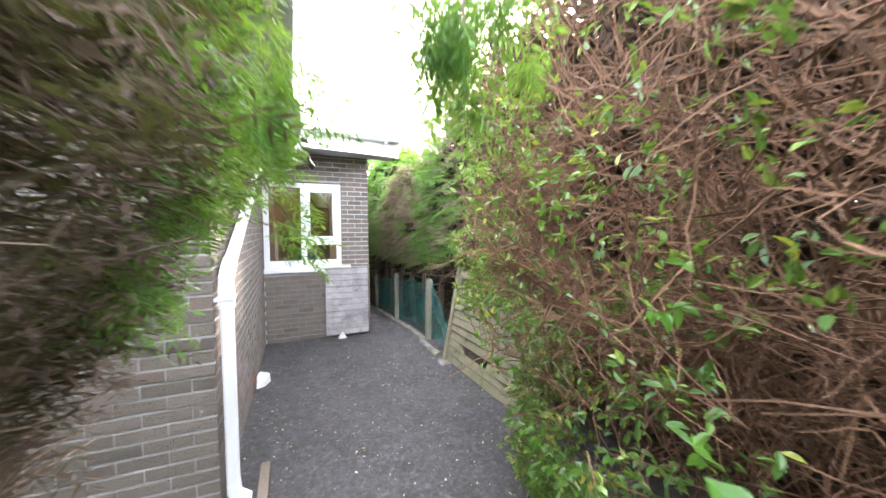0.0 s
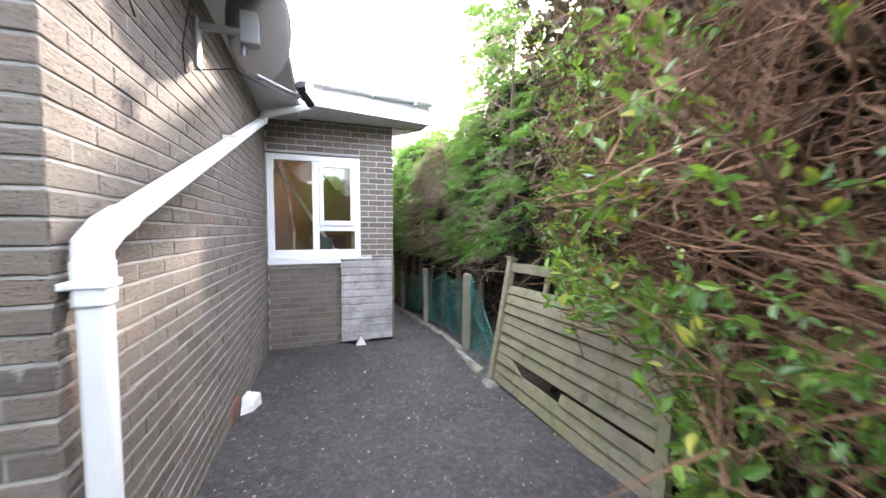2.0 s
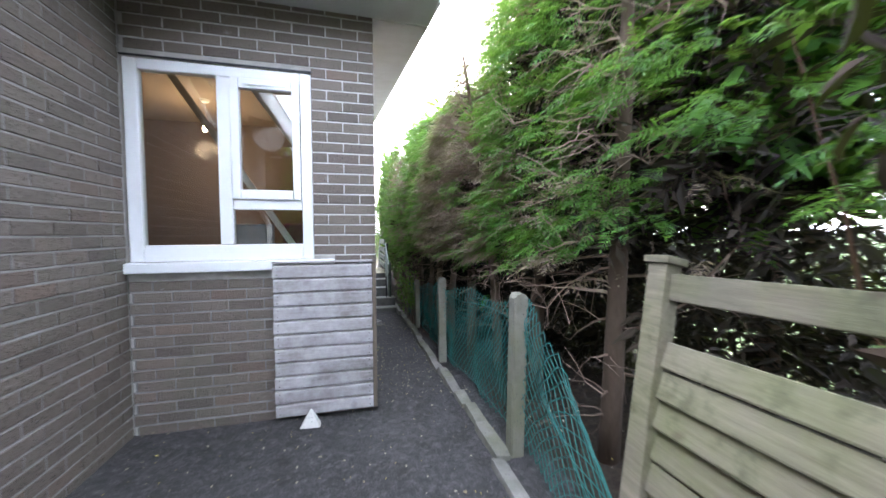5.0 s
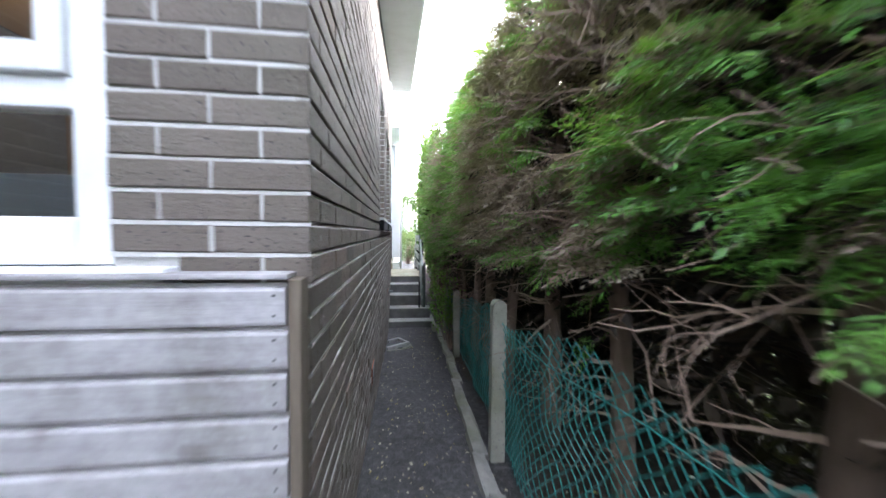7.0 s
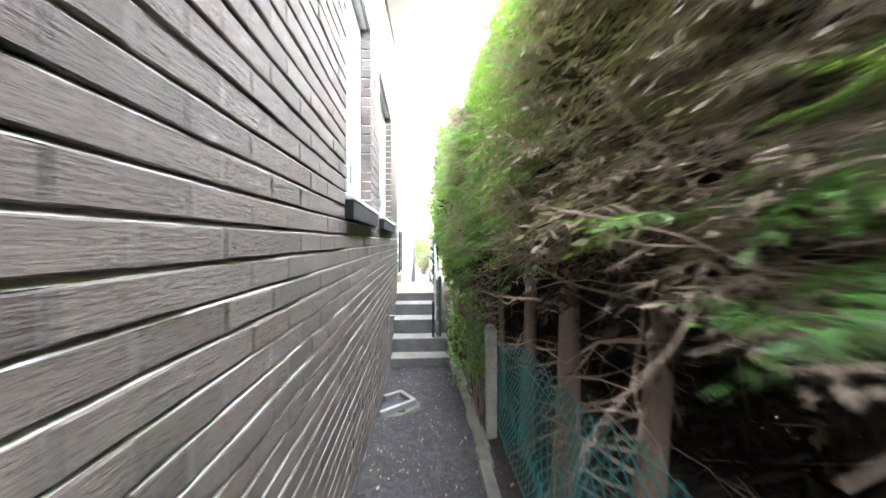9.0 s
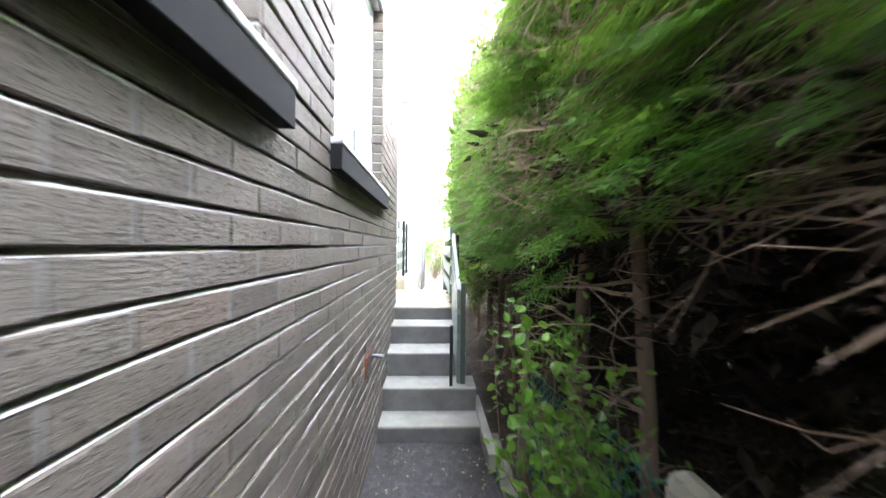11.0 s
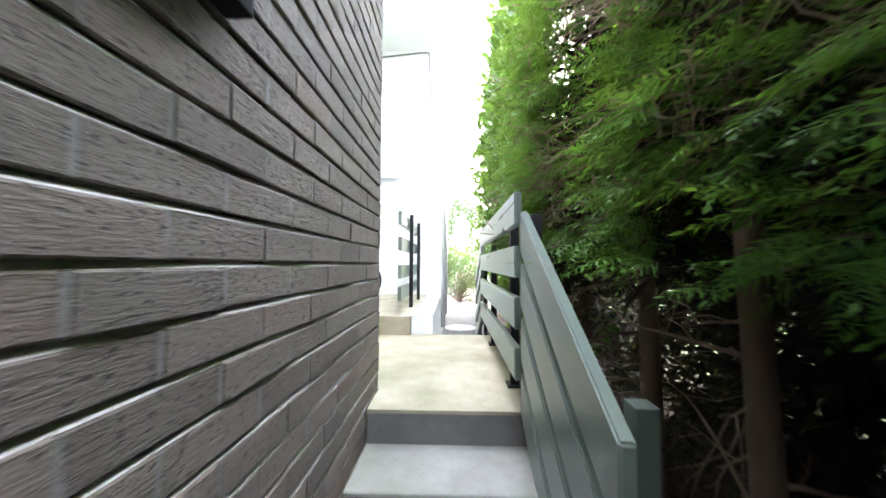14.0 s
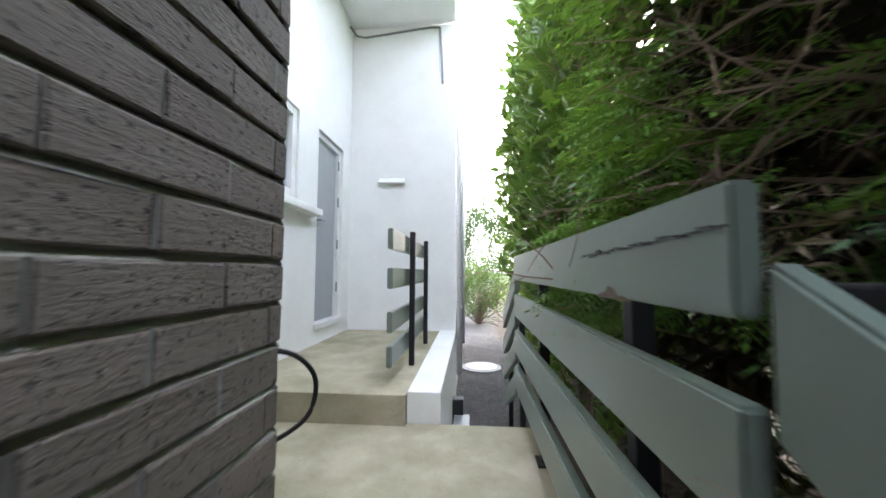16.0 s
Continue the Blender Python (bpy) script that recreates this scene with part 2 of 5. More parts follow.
ROOMC = m_plain("room_ceiling", (.22, .17, .135), .8)
CARPET = m_plain("carpet", (.10, .08, .07), .95)
ROOMB = m_plain("blue_grey_paint", (.045, .060, .090), .8)
BULB = m_glow("bulb_glow", (1.0, .72, .40), 30.0)
PURPLE = m_plain("chair_cloth", (.16, .05, .09), .9)
LITTER = m_leaf("dry_leaf", [(0, (.42, .34, .22)), (.5, (.60, .54, .42)), (.8, (.30, .22, .12)), (1, (.62, .50, .10))], .8, .1)
PRIVET = m_leaf("privet_leaf", [(0, (.045, .115, .022)), (.35, (.065, .155, .028)), (.7, (.11, .22, .038)), (.9, (.22, .32, .06)), (1, (.42, .36, .04))], .32, .28)
CONIFER = m_leaf("conifer_frond", [(0, (.038, .125, .026)), (.35, (.075, .215, .036)), (.7, (.125, .31, .050)), (1, (.21, .40, .075))], .45, .45, 2.6)
DEADFROND = m_leaf("dead_frond", [(0, (.175, .122, .094)), (.5, (.30, .222, .172)), (1, (.42, .335, .265))], .9, .3, 2.2)
DEADBUSH = m_leaf("dead_bush_spray", [(0, (.062, .038, .029)), (.5, (.11, .069, .052)), (1, (.17, .11, .085))], .95, .1)
# dead sprays with the shade inside the hedge put into their colour
SHADEFROND = m_leaf("shaded_dead_spray", [(0, (.016, .011, .008)), (.6, (.038, .026, .019)), (1, (.072, .049, .034))], .95, .05)
YOUNG = m_leaf("young_leaf", [(0, (.06, .17, .025)), (.5, (.10, .25, .035)), (1, (.18, .34, .06))], .28, .45)
LAUREL = m_leaf("laurel_leaf", [(0, (.04, .115, .022)), (.5, (.07, .18, .03)), (1, (.13, .26, .05))], .28, .32)
BARE_STEM = m_plain("bare_stem_bark", (.145, .090, .055), .9)
BUSH = m_leaf("bush_leaf", [(0, (.040, .085, .024)), (.5, (.075, .14, .038)), (1, (.13, .19, .065))], .5, .25)
GARDEN = m_leaf("garden_tree_leaf", [(0, (.016, .045, .014)), (.6, (.035, .085, .024)), (1, (.07, .14, .04))], .5, .2)
TWIG = m_bark("twig_bark", (.105, .073, .053), (.285, .205, .152))
PTWIG = m_bark("privet_twig", (.055, .029, .016), (.195, .104, .059))
# brown kept dark so that its colour gives the privet's inside its shade
BACKLEAF = m_leaf("privet_leaf_backing", [(0, (.035, .021, .014)), (.6, (.070, .042, .026)), (1, (.10, .062, .036))], .9, .05)
BARK = m_bark("conifer_bark", (.066, .045, .031), (.180, .127, .090))

# ---- building helpers ----
def link(name, bm, material, parent=None, label="", smooth=False):
    me = bpy.data.meshes.new(name)
    bm.to_mesh(me)
    bm.free()
    me.materials.append(material)
    if smooth:
        for p in me.polygons:
            p.use_smooth = True
    ob = new(name, me)
    if parent:
        ob.parent = parent
    if label:
        ob["label"] = label
    return ob


def part(name, bm, material, parent, label="", smooth=False):
    return link(name, bm, material, parent, label, smooth)


def empty(name, label="", category="", group="", at=(0, 0, 0), kind=""):
    ob = new(name)
    ob.location = at
    ob.empty_display_size = 0.1
    return tagged(ob, label, category, group, kind)


def add_box(bm, x0, x1, y0, y1, z0, z1, bevel=0.0, m=None):
    mat = Matrix.Translation(((x0 + x1) / 2, (y0 + y1) / 2, (z0 + z1) / 2)) @ Matrix.Diagonal((abs(x1 - x0), abs(y1 - y0), abs(z1 - z0), 1))
    if m:
        mat = m @ mat
    got = bmesh.ops.create_cube(bm, size=1, matrix=mat)
    if bevel:
        es = {e for v in got["verts"] for e in v.link_edges}
        bmesh.ops.bevel(bm, geom=list(es), offset=bevel, segments=2, affect="EDGES", profile=0.6)
    return bm


def bx(x0, x1, y0, y1, z0, z1, bevel=0.0, m=None):
    return add_box(bmesh.new(), x0, x1, y0, y1, z0, z1, bevel, m)


def add_tube(bm, pts, radii, sides=8, cap=True):
    """A tube through points with a radius at each."""
    pts = [Vector(p) for p in pts]
    if not hasattr(radii, "__len__"):
        radii = [radii] * len(pts)
    radii = [float(r) for r in radii]
    rings = []
    up = Vector((0.31, 0.17, 0.93))
    for i, p in enumerate(pts):
        d = (pts[min(i + 1, len(pts) - 1)] - pts[max(i - 1, 0)]).normalized()
        a = d.cross(up)
        if a.length < 1e-3:
            a = d.cross(Vector((1, 0, 0)))
        a.normalize()
        b = d.cross(a)
        rings.append([bm.verts.new(p + radii[i] * (math.cos(2 * math.pi * k / sides) * a + math.sin(2 * math.pi * k / sides) * b)) for k in range(sides)])
    for r0, r1 in zip(rings, rings[1:]):
        for k in range(sides):
            bm.faces.new((r0[k], r0[(k + 1) % sides], r1[(k + 1) % sides], r1[k]))
    if cap:
        bm.faces.new(rings[0][::-1])
        bm.faces.new(rings[-1])
    return bm


def tube(pts, radii, sides=8):
    return add_tube(bmesh.new(), pts, radii, sides)


def prism(bm, poly, axis, a, b):
    """Extrudes a polygon of 2D points (the two other coordinates, in order) along an axis from a to b."""
    def put(p, v):
        c = list(p)
        c.insert(axis, v)
        return bm.verts.new(c)
    lo, hi = [put(p, a) for p in poly], [put(p, b) for p in poly]
    bm.faces.new(lo)
    bm.faces.new(hi[::-1])
    for i in range(len(poly)):
        j = (i + 1) % len(poly)
        bm.faces.new((lo[i], hi[i], hi[j], lo[j]))
    bmesh.ops.recalc_face_normals(bm, faces=bm.faces[:])
    return bm


def fast_mesh(name, verts, faces, material, parent=None, label=""):
    """A mesh from arrays: verts (n, 3), faces (m, 4 or 3)."""
    verts, faces = np.asarray(verts, np.float32), np.asarray(faces, np.int32)
    me = bpy.data.meshes.new(name)
    me.vertices.add(len(verts))
    me.vertices.foreach_set("co", verts.ravel())
    k = faces.shape[1]
    me.loops.add(faces.size)
    me.loops.foreach_set("vertex_index", faces.ravel())
    me.polygons.add(len(faces))
    me.polygons.foreach_set("loop_start", np.arange(0, faces.size, k, dtype=np.int32))
    me.polygons.foreach_set("loop_total", np.full(len(faces), k, np.int32))
    me.update(calc_edges=True)
    me.shade_flat()
    me.materials.append(material)
    ob = new(name, me)
    if parent:
        ob.parent = parent
    if label:
        ob["label"] = label
    return ob


# ---- ground ----
GY = [-60, -9, -3.7, -1.8, 0.0, 0.9, 2.2, 3.6, 4.7, 5.9, 8.2, 9.4, 60]
GZ = [0.4, 0.30, 0.19, 0.065, 0.01, -0.09, -0.24, -0.40, -0.51, -0.55, -0.40, -0.22, -0.22]


def ground_z(y):
    return float(np.interp(y, GY, GZ))


def make_ground():
    ys = np.concatenate([[-400, -60, -30, -15], np.arange(-9, 18, 0.12), [20, 25, 35, 60, 400]])
    xs = np.concatenate([[-400, -60, -20, -8], np.arange(-4, 2.6, 0.12), [3.5, 6, 12, 25, 60, 400]])
    vs = []
    for y in ys:
        for x in xs:
            z = ground_z(y)
            if -5 < x < 3:
                z += 0.018 * (noise.noise((x * 1.3, y * 1.3, 3)) + 0.5 * noise.noise((x * 4, y * 4, 7)))
            if x > 1.0:
                z += 0.10 * min(1, (x - 1.0)) + 0.05 * noise.noise((x * 2, y * 2, 1)) * min(1, (x - 1))
                z += max(0, -0.1 - z) * min(1, (x - 1.0) / 1.2)
            vs.append((x, y, z))
    nx = len(xs)
    fs = [(j * nx + i, j * nx + i + 1, (j + 1) * nx + i + 1, (j + 1) * nx + i) for j in range(len(ys) - 1) for i in range(nx - 1)]
    return tagged(fast_mesh("ground", vs, fs, ASPHALT), "dark worn asphalt yard sloping down into the passage", "ground", kind="structure")


make_ground()

# ---- walls: recessed mortar slabs with real bricks in front ----
CO = 0.075          # one course
BL = 0.225          # one brick and its joint


def wall_slab(name, label, boxes):
    bm = bmesh.new()
    for b in boxes:
        add_box(bm, *b)
    return tagged(link(name, bm, MORTAR), label, "wall", kind="structure")


SET = 0.014   # how far the mortar lies behind the brick faces
WALL_A = wall_slab("wall_passage", "long brown brick wall of the bungalow with deeply raked joints", [
    (-.30, -SET, .012, 1.4, -1.0, 2.93), (-.30, -SET, 1.4, 2.89, -1.0, 3.2), (-.30, -SET, 3.84, 4.46, -1.0, 3.7), (-.30, -SET, 5.86, 7.118, -1.0, 4.1),
    (-.30, -SET, 2.89, 3.84, -1.0, 1.36), (-.30, -SET, 4.46, 5.86, -1.0, 1.36),
    (-.30, -SET, 2.89, 3.84, 2.86, 3.5), (-.30, -SET, 4.46, 5.86, 2.86, 3.85)])
WALL_E = wall_slab("wall_end", "brown brick wall below and beside the white window", [
    (-1.60, -.304, SET, .25, -.3, 1.10), (-.304, -SET, SET, .008, -.3, 3.0), (-.445, -.304, SET, .25, 1.10, 3.0),
    (-1.60, -.445, SET, .25, 2.51, 3.05)])
WALL_C = wall_slab("wall_side", "long brown brick side wall behind the diagonal white pipe", [(-1.85, -1.60 - SET, -3.71 + SET, .20, -.3, 3.0)])
WALL_D = wall_slab("wall_front", "brown brick wall running back from the house corner", [(-5.2, -1.855, -3.71 + SET, -3.45, -.3, 3.0)])
WALL_F = wall_slab("wall_return", "short brown brick return at the end of the passage wall", [(-1.35, -.30, 6.85, 7.13 - SET, -1.0, 4.1)])


def brick_mesh(name, length, seed, depth=0.03):
    """Face in the xz plane looking to -y, with a chamfered rim and a slightly uneven face; about 18 triangles."""
    rr = random.Random(seed)
    j = lambda s: rr.uniform(-s, s)
    h, l, c = 0.0645 / 2, length / 2, 0.0025
    out = [(-l + j(.0015), 0.003, -h + j(.0012)), (l + j(.0015), 0.003, -h + j(.0012)), (l + j(.0015), 0.003, h + j(.0012)), (-l + j(.0015), 0.003, h + j(.0012))]
    inn = [(x * (1 - c / l) + j(.0008), j(.0012), z * (1 - c * 1.3 / h)) for x, _, z in out]
    bak = [(x, depth, z) for x, _, z in out]
    vs = out + inn + bak
    fs = [(4, 5, 6, 7)] + [(i, (i + 1) % 4, 4 + (i + 1) % 4, 4 + i) for i in range(4)] + [(8 + i, 8 + (i + 1) % 4, (i + 1) % 4, i) for i in range(4)]
    me = bpy.data.meshes.new(name)
    me.from_pydata(vs, [], fs)
    me.materials.append(BRICK)
    return me


FULL = [brick_mesh("brick_full", .215, i) for i in range(6)]
HALF = [brick_mesh("brick_half", .1025, 20 + i) for i in range(4)]
LATER = []      # the bricks are put in last


def lay(wall, origin, along, out_turn, u0, u1, z0, z1, holes=(), near=None, shift=0.0, ztop=None, ends=(True, True)):
    """Notes a brick face for the end of the script: origin and direction along the wall, courses counted from z = 1.2."""
    LATER.append((wall, Vector(origin), Vector(along), out_turn, u0, u1, z0, z1, holes, near, shift, ztop, ends))


ROOF_RISE = 0.21
lay(WALL_A, (0, 0, 0), (0, 1, 0), 90, 0.0, 7.13, -.62, 4.3, ((2.89, 3.84, 1.36, 2.86), (4.46, 5.86, 1.36, 2.86)),
    lambda u, z: .3 < z < 1.6 and 2.9 < u < 6.2 or (u > 6.2 and .3 < z < 2.0) or (z > .6 and z < 1.8 and u < 1.2), ztop=lambda u: 2.90 + ROOF_RISE * u)
for jamb in (3.84, 5.86):      # brick reveals at the far side of the windows
    lay(WALL_A, (-.083, jamb - .012, 0), (1, 0, 0), 0, 0.0, .081, 1.42, 2.86)
lay(WALL_E, (-1.60, 0, 0), (1, 0, 0), 0, 0.0, 1.60, -.1, 2.95, ((0, 1.155, 1.17, 2.51), (0, 1.30, 1.10, 1.17)), lambda u, z: True, shift=.025)
lay(WALL_C, (-1.60, -3.71, 0), (0, 1, 0), 90, 0.0, 3.71, -.05, 2.93, (), lambda u, z: u < 2.4 and .3 < z < 2.3)
lay(WALL_D, (-1.60 - .225 * 12, -3.71, 0), (1, 0, 0), 0, 0.0, 2.70, .0, 2.93, (), lambda u, z: u > 1.6 and .2 < z < 2.7, shift=.1125)
lay(WALL_F, (0, 7.13, 0), (-1, 0, 0), 180, 0.0, 1.35, .2, 4.1, (), lambda u, z: u < .5 and .3 < z < 2.3, shift=.1125)

# rest of the house, plain and closed, behind the seen faces
tagged(link("wall_house_back", bx(-6.0, -5.2, -3.45, 12.0, -.5, 3.0), RENDERW), "plain rendered back of the house", "wall", kind="structure")

# ---- roof, soffits and fascias ----
def strip(name, bm, material, label, cat="trim"):
    return tagged(link(name, bm, material), label, cat, kind="structure")


def hexa(bm, lo, hi):
    """A solid between two quads."""
    a, b = [bm.verts.new(p) for p in lo], [bm.verts.new(p) for p in hi]
    bm.faces.new(a[::-1])
    bm.faces.new(b)
    for i in range(4):
        j = (i + 1) % 4
        bm.faces.new((a[i], a[j], b[j], b[i]))
    bmesh.ops.recalc_face_normals(bm, faces=bm.faces[:])
    return bm


def soffit_quad(name, pts, label, thick=.012):
    strip(name, hexa(bmesh.new(), pts, [(x, y, z + thick) for x, y, z in pts]), SOFFIT, label)


# eaves over the end wall run a little askew
EL, ER = (-1.17, -.66, 2.935), (.43, -.33, 2.94)
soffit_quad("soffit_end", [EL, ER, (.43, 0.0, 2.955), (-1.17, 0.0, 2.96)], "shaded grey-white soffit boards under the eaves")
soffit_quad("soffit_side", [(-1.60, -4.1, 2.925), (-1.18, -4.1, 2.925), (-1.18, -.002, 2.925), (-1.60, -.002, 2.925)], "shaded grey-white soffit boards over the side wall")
zr = 2.94 + ROOF_RISE * 7.4
soffit_quad("soffit_verge", [(.0, .002, 2.945), (.42, .002, 2.945), (.42, 7.4, zr), (.0, 7.4, zr)], "pale cream soffit boards rising along the passage")
def fascia(name, a, b, h, label, t=.022, side=(0, -1, 0)):
    s = Vector(side) * t
    a, b = Vector(a), Vector(b)
    lo = [a, b, b + s, a + s]
    strip(name, hexa(bmesh.new(), [tuple(p) for p in lo], [(p.x, p.y, p.z + h) for p in lo]), FASCIA, label)


fascia("fascia_end", (EL[0], EL[1], 2.93), (ER[0], ER[1], 2.935), .27, "white fascia board along the eaves")
fascia("fascia_side", (-1.18, -4.1, 2.918), (-1.18, -.64, 2.918), .27, "white fascia board over the side wall", side=(1, 0, 0))
fascia("fascia_verge", (.425, -.33, 2.93), (.425, 7.4, zr - .01), .20, "white barge board rising along the passage", side=(1, 0, 0))
strip("roof_main", hexa(bmesh.new(), [(-6, -.62, 3.2), (.44, -.31, 3.16), (.44, 7.4, zr + .2), (-6, 7.4, zr + .2)],
      [(-6, -.62, 3.25), (.44, -.31, 3.21), (.44, 7.4, zr + .26), (-6, 7.4, zr + .26)]), ROOF, "grey felt roof rising away from the eaves", "roof")
strip("roof_side", bx(-6, -1.16, -4.12, -.64, 3.19, 3.24), ROOF, "flat grey felt roof over the side wing", "roof")

# gutter along the end eaves
def half_gutter(a, b, r=.055):
    a, b = Vector(a), Vector(b)
    d = (b - a).normalized()
    s = d.cross(Vector((0, 0, 1)))
    bm = bmesh.new()
    rows = []
    for p in (a, b):
        outer = [bm.verts.new(p + s * r * math.cos(t) - Vector((0, 0, 1)) * r * math.sin(t)) for t in np.linspace(0, math.pi, 9)]
        inner = [bm.verts.new(p + s * (r - .005) * math.cos(t) - Vector((0, 0, 1)) * (r - .005) * math.sin(t)) for t in np.linspace(math.pi, 0, 9)]
        rows.append(outer + inner)
    n = len(rows[0])
    for i in range(n):
        bm.faces.new((rows[0][i], rows[0][(i + 1) % n], rows[1][(i + 1) % n], rows[1][i]))
    bm.faces.new(rows[0][::-1])
    bm.faces.new(rows[1])
    bmesh.ops.recalc_face_normals(bm, faces=bm.faces[:])
    return bm


gut = empty("gutter", "white half-round plastic gutter fixed to the fascia", "gutter", at=(-1.1, -.72, 3.15))
def lpart(name, bm, material, parent, label="", smooth=False):
    """Like part, with the mesh given in the world's places."""
    bm.transform(Matrix.Translation(-parent.matrix_world.translation) if parent.parent is None and parent.data is None else Matrix())
    return part(name, bm, material, parent, label, smooth)


bpy.context.view_layer.update()
lpart("channel", half_gutter((-1.12, -.735, 3.19), (.44, -.41, 3.195)), UPVC, gut, smooth=True)
for gx in (-.9, -.35, .2):
    gy = -.735 + (gx + 1.12) * .208
    lpart("bracket", bx(gx - .012, gx + .012, gy - .062, gy + .06, 3.12, 3.145, .003), UPVC, gut)

# ---- steps and landing ----
STEPS = [(5.69, -.415), (5.955, -.223), (6.24, -.015), (6.57, .161), (6.886, .294)]
stair = empty("steps", "grey concrete steps climbing beside the brick wall", "steps", at=(.35, 5.69, -.55), kind="structure")
bpy.context.view_layer.update()
for i, (y, z) in enumerate(STEPS[:-1]):
    w = .80 if i < 2 else .74
    y1 = STEPS[i + 1][0]
    bm = bx(.004, w, y, y1, -.72, z, .008)
    lpart("step", bm, STEP, stair)
# thin facing added on each riser, darker and greyer than the treads
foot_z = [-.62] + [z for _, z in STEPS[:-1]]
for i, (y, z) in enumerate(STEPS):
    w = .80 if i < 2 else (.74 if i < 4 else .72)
    lpart("riser", bx(.006, w - .003, y - .005, y + .02, foot_z[i] - .01, z - .012, .002), RISER, stair, "mottled dark grey riser facing")
lbm = bmesh.new()
foot = [lbm.verts.new((x, y, -.72)) for x, y in ((.004, 6.886), (.72, 6.886), (.72, 8.42), (.005, 8.42), (.005, 8.378), (-1.36, 8.378), (-1.36, 7.132), (.004, 7.132))]
slab = bmesh.ops.extrude_face_region(lbm, geom=[lbm.faces.new(foot)])
bmesh.ops.translate(lbm, vec=(0, 0, 1.016), verts=[v for v in slab["geom"] if isinstance(v, bmesh.types.BMVert)])
bmesh.ops.recalc_face_normals(lbm, faces=lbm.faces[:])
strip("landing", lbm, LANDING, "pale mossy concrete landing at the top of the steps", "landing")
strip("porch_floor", bx(-1.36, .004, 8.38, 10.43, -.5, .455, .006), LANDING, "raised concrete porch floor with a worn front edge", "floor")
strip("porch_kerb", bx(.006, .19, 8.42, 10.43, -.5, .462, .006), RENDERW, "white-painted kerb along the porch edge", "kerb")
# ramp from the landing down to the far path
bm = bmesh.new()
prism(bm, [(8.425, .29), (9.6, -.21), (9.6, -.6), (8.425, -.6)], 0, .195, .72)
strip("path_ramp", bm, STEP, "concrete ramp going down to the far path", "ramp")

# ---- porch ----
PX = -1.05
def wall_with_holes(name, x0, x1, y0, y1, z0, z1, holes, label):
    """A wall along y with openings (y0, y1, z0, z1), as butted blocks."""
    bm = bmesh.new()
    ys = sorted({y0, y1, *[h[0] for h in holes], *[h[1] for h in holes]})
    for a, b in zip(ys, ys[1:]):
        hs = [h for h in holes if h[0] <= a and h[1] >= b]
        z = z0
        for h in sorted(hs, key=lambda h: h[2]):
            if h[2] > z:
                add_box(bm, x0, x1, a, b, z, h[2])
            z = h[3]
        add_box(bm, x0, x1, a, b, z, z1)
    bmesh.ops.remove_doubles(bm, verts=bm.verts[:], dist=1e-5)
    return strip(name, bm, RENDERW, label, "wall")


wall_with_holes("wall_porch_left", PX - .25, PX, 7.132, 10.43, .294, 4.02, [(8.1, 9.20, 1.70, 2.44), (9.57, 10.20, .62, 2.44)], "white rendered wall of the porch with a door and window")
strip("wall_porch_back", bx(-1.30, .185, 10.432, 10.70, -.5, 4.02), RENDERW, "tall white rendered wall at the back of the porch", "wall")
strip("wall_far", bx(-.06, .185, 10.702, 13.3, -.5, 4.0), RENDERW, "white rendered house wall beside the far path", "wall")
strip("porch_ceiling", bx(-2.5, .19, 8.55, 10.43, 4.03, 4.12), RENDERW, "white painted ceiling over the porch", "ceiling")
strip("room_dark_back", bx(-2.6, -2.5, 7.2, 10.7, .3, 4.0), ROOM, "dim wall inside the house behind the porch", "wall")
strip("room_dark_floor", bx(-2.5, -1.302, 7.2, 10.7, .3, .44), CARPET, "dim floor inside the house behind the porch", "floor")
strip("roof_porch", bx(-6, .19, 8.55, 13.3, 4.125, 4.2), FASCIA, "flat felt roof over the porch", "roof")

# ---- window in the end wall, and the room behind it ----
def at_world(ob):
    bpy.context.view_layer.update()
    return ob


def lsub(name, bm, material, piece, root):
    """A piece of a part, given in the world's places."""
    bm.transform(Matrix.Translation(-root.matrix_world.translation))
    return part(name, bm, material, piece)


def bar(x0, x1, y0, y1, z0, z1, b=.006):
    return bx(x0, x1, y0, y1, z0, z1, b)


win = at_world(empty("window_1", "white plastic window with one wide pane and a small lower light", "window", at=(-1.0, .03, 1.17), kind="structure"))
F0, F1 = .012, .075
lpart("window_frame", add_box(add_box(add_box(add_box(bmesh.new(), -1.590, -1.510, F0, F1, 1.175, 2.505, .007), -.520, -.447, F0, F1, 1.175, 2.505, .007),
      -1.508, -.522, F0, F1, 2.435, 2.505, .007), -1.508, -.522, F0, F1, 1.175, 1.285, .007), UPVC, win)
lpart("mullion", bar(-1.055, -.972, F0 + .002, F1, 1.287, 2.433), UPVC, win)
lpart("transom", bar(-.970, -.522, F0 + .002, F1, 1.530, 1.600), UPVC, win)
sash = add_box(add_box(add_box(add_box(bmesh.new(), -.968, -.915, -.006, .05, 1.602, 2.431, .006), -.575, -.524, -.006, .05, 1.602, 2.431, .006),
      -.913, -.577, -.006, .05, 2.365, 2.431, .006), -.913, -.577, -.006, .05, 1.602, 1.668, .006)
sash_part = lpart("sash", sash, UPVC, win, "opening sash standing a little proud")
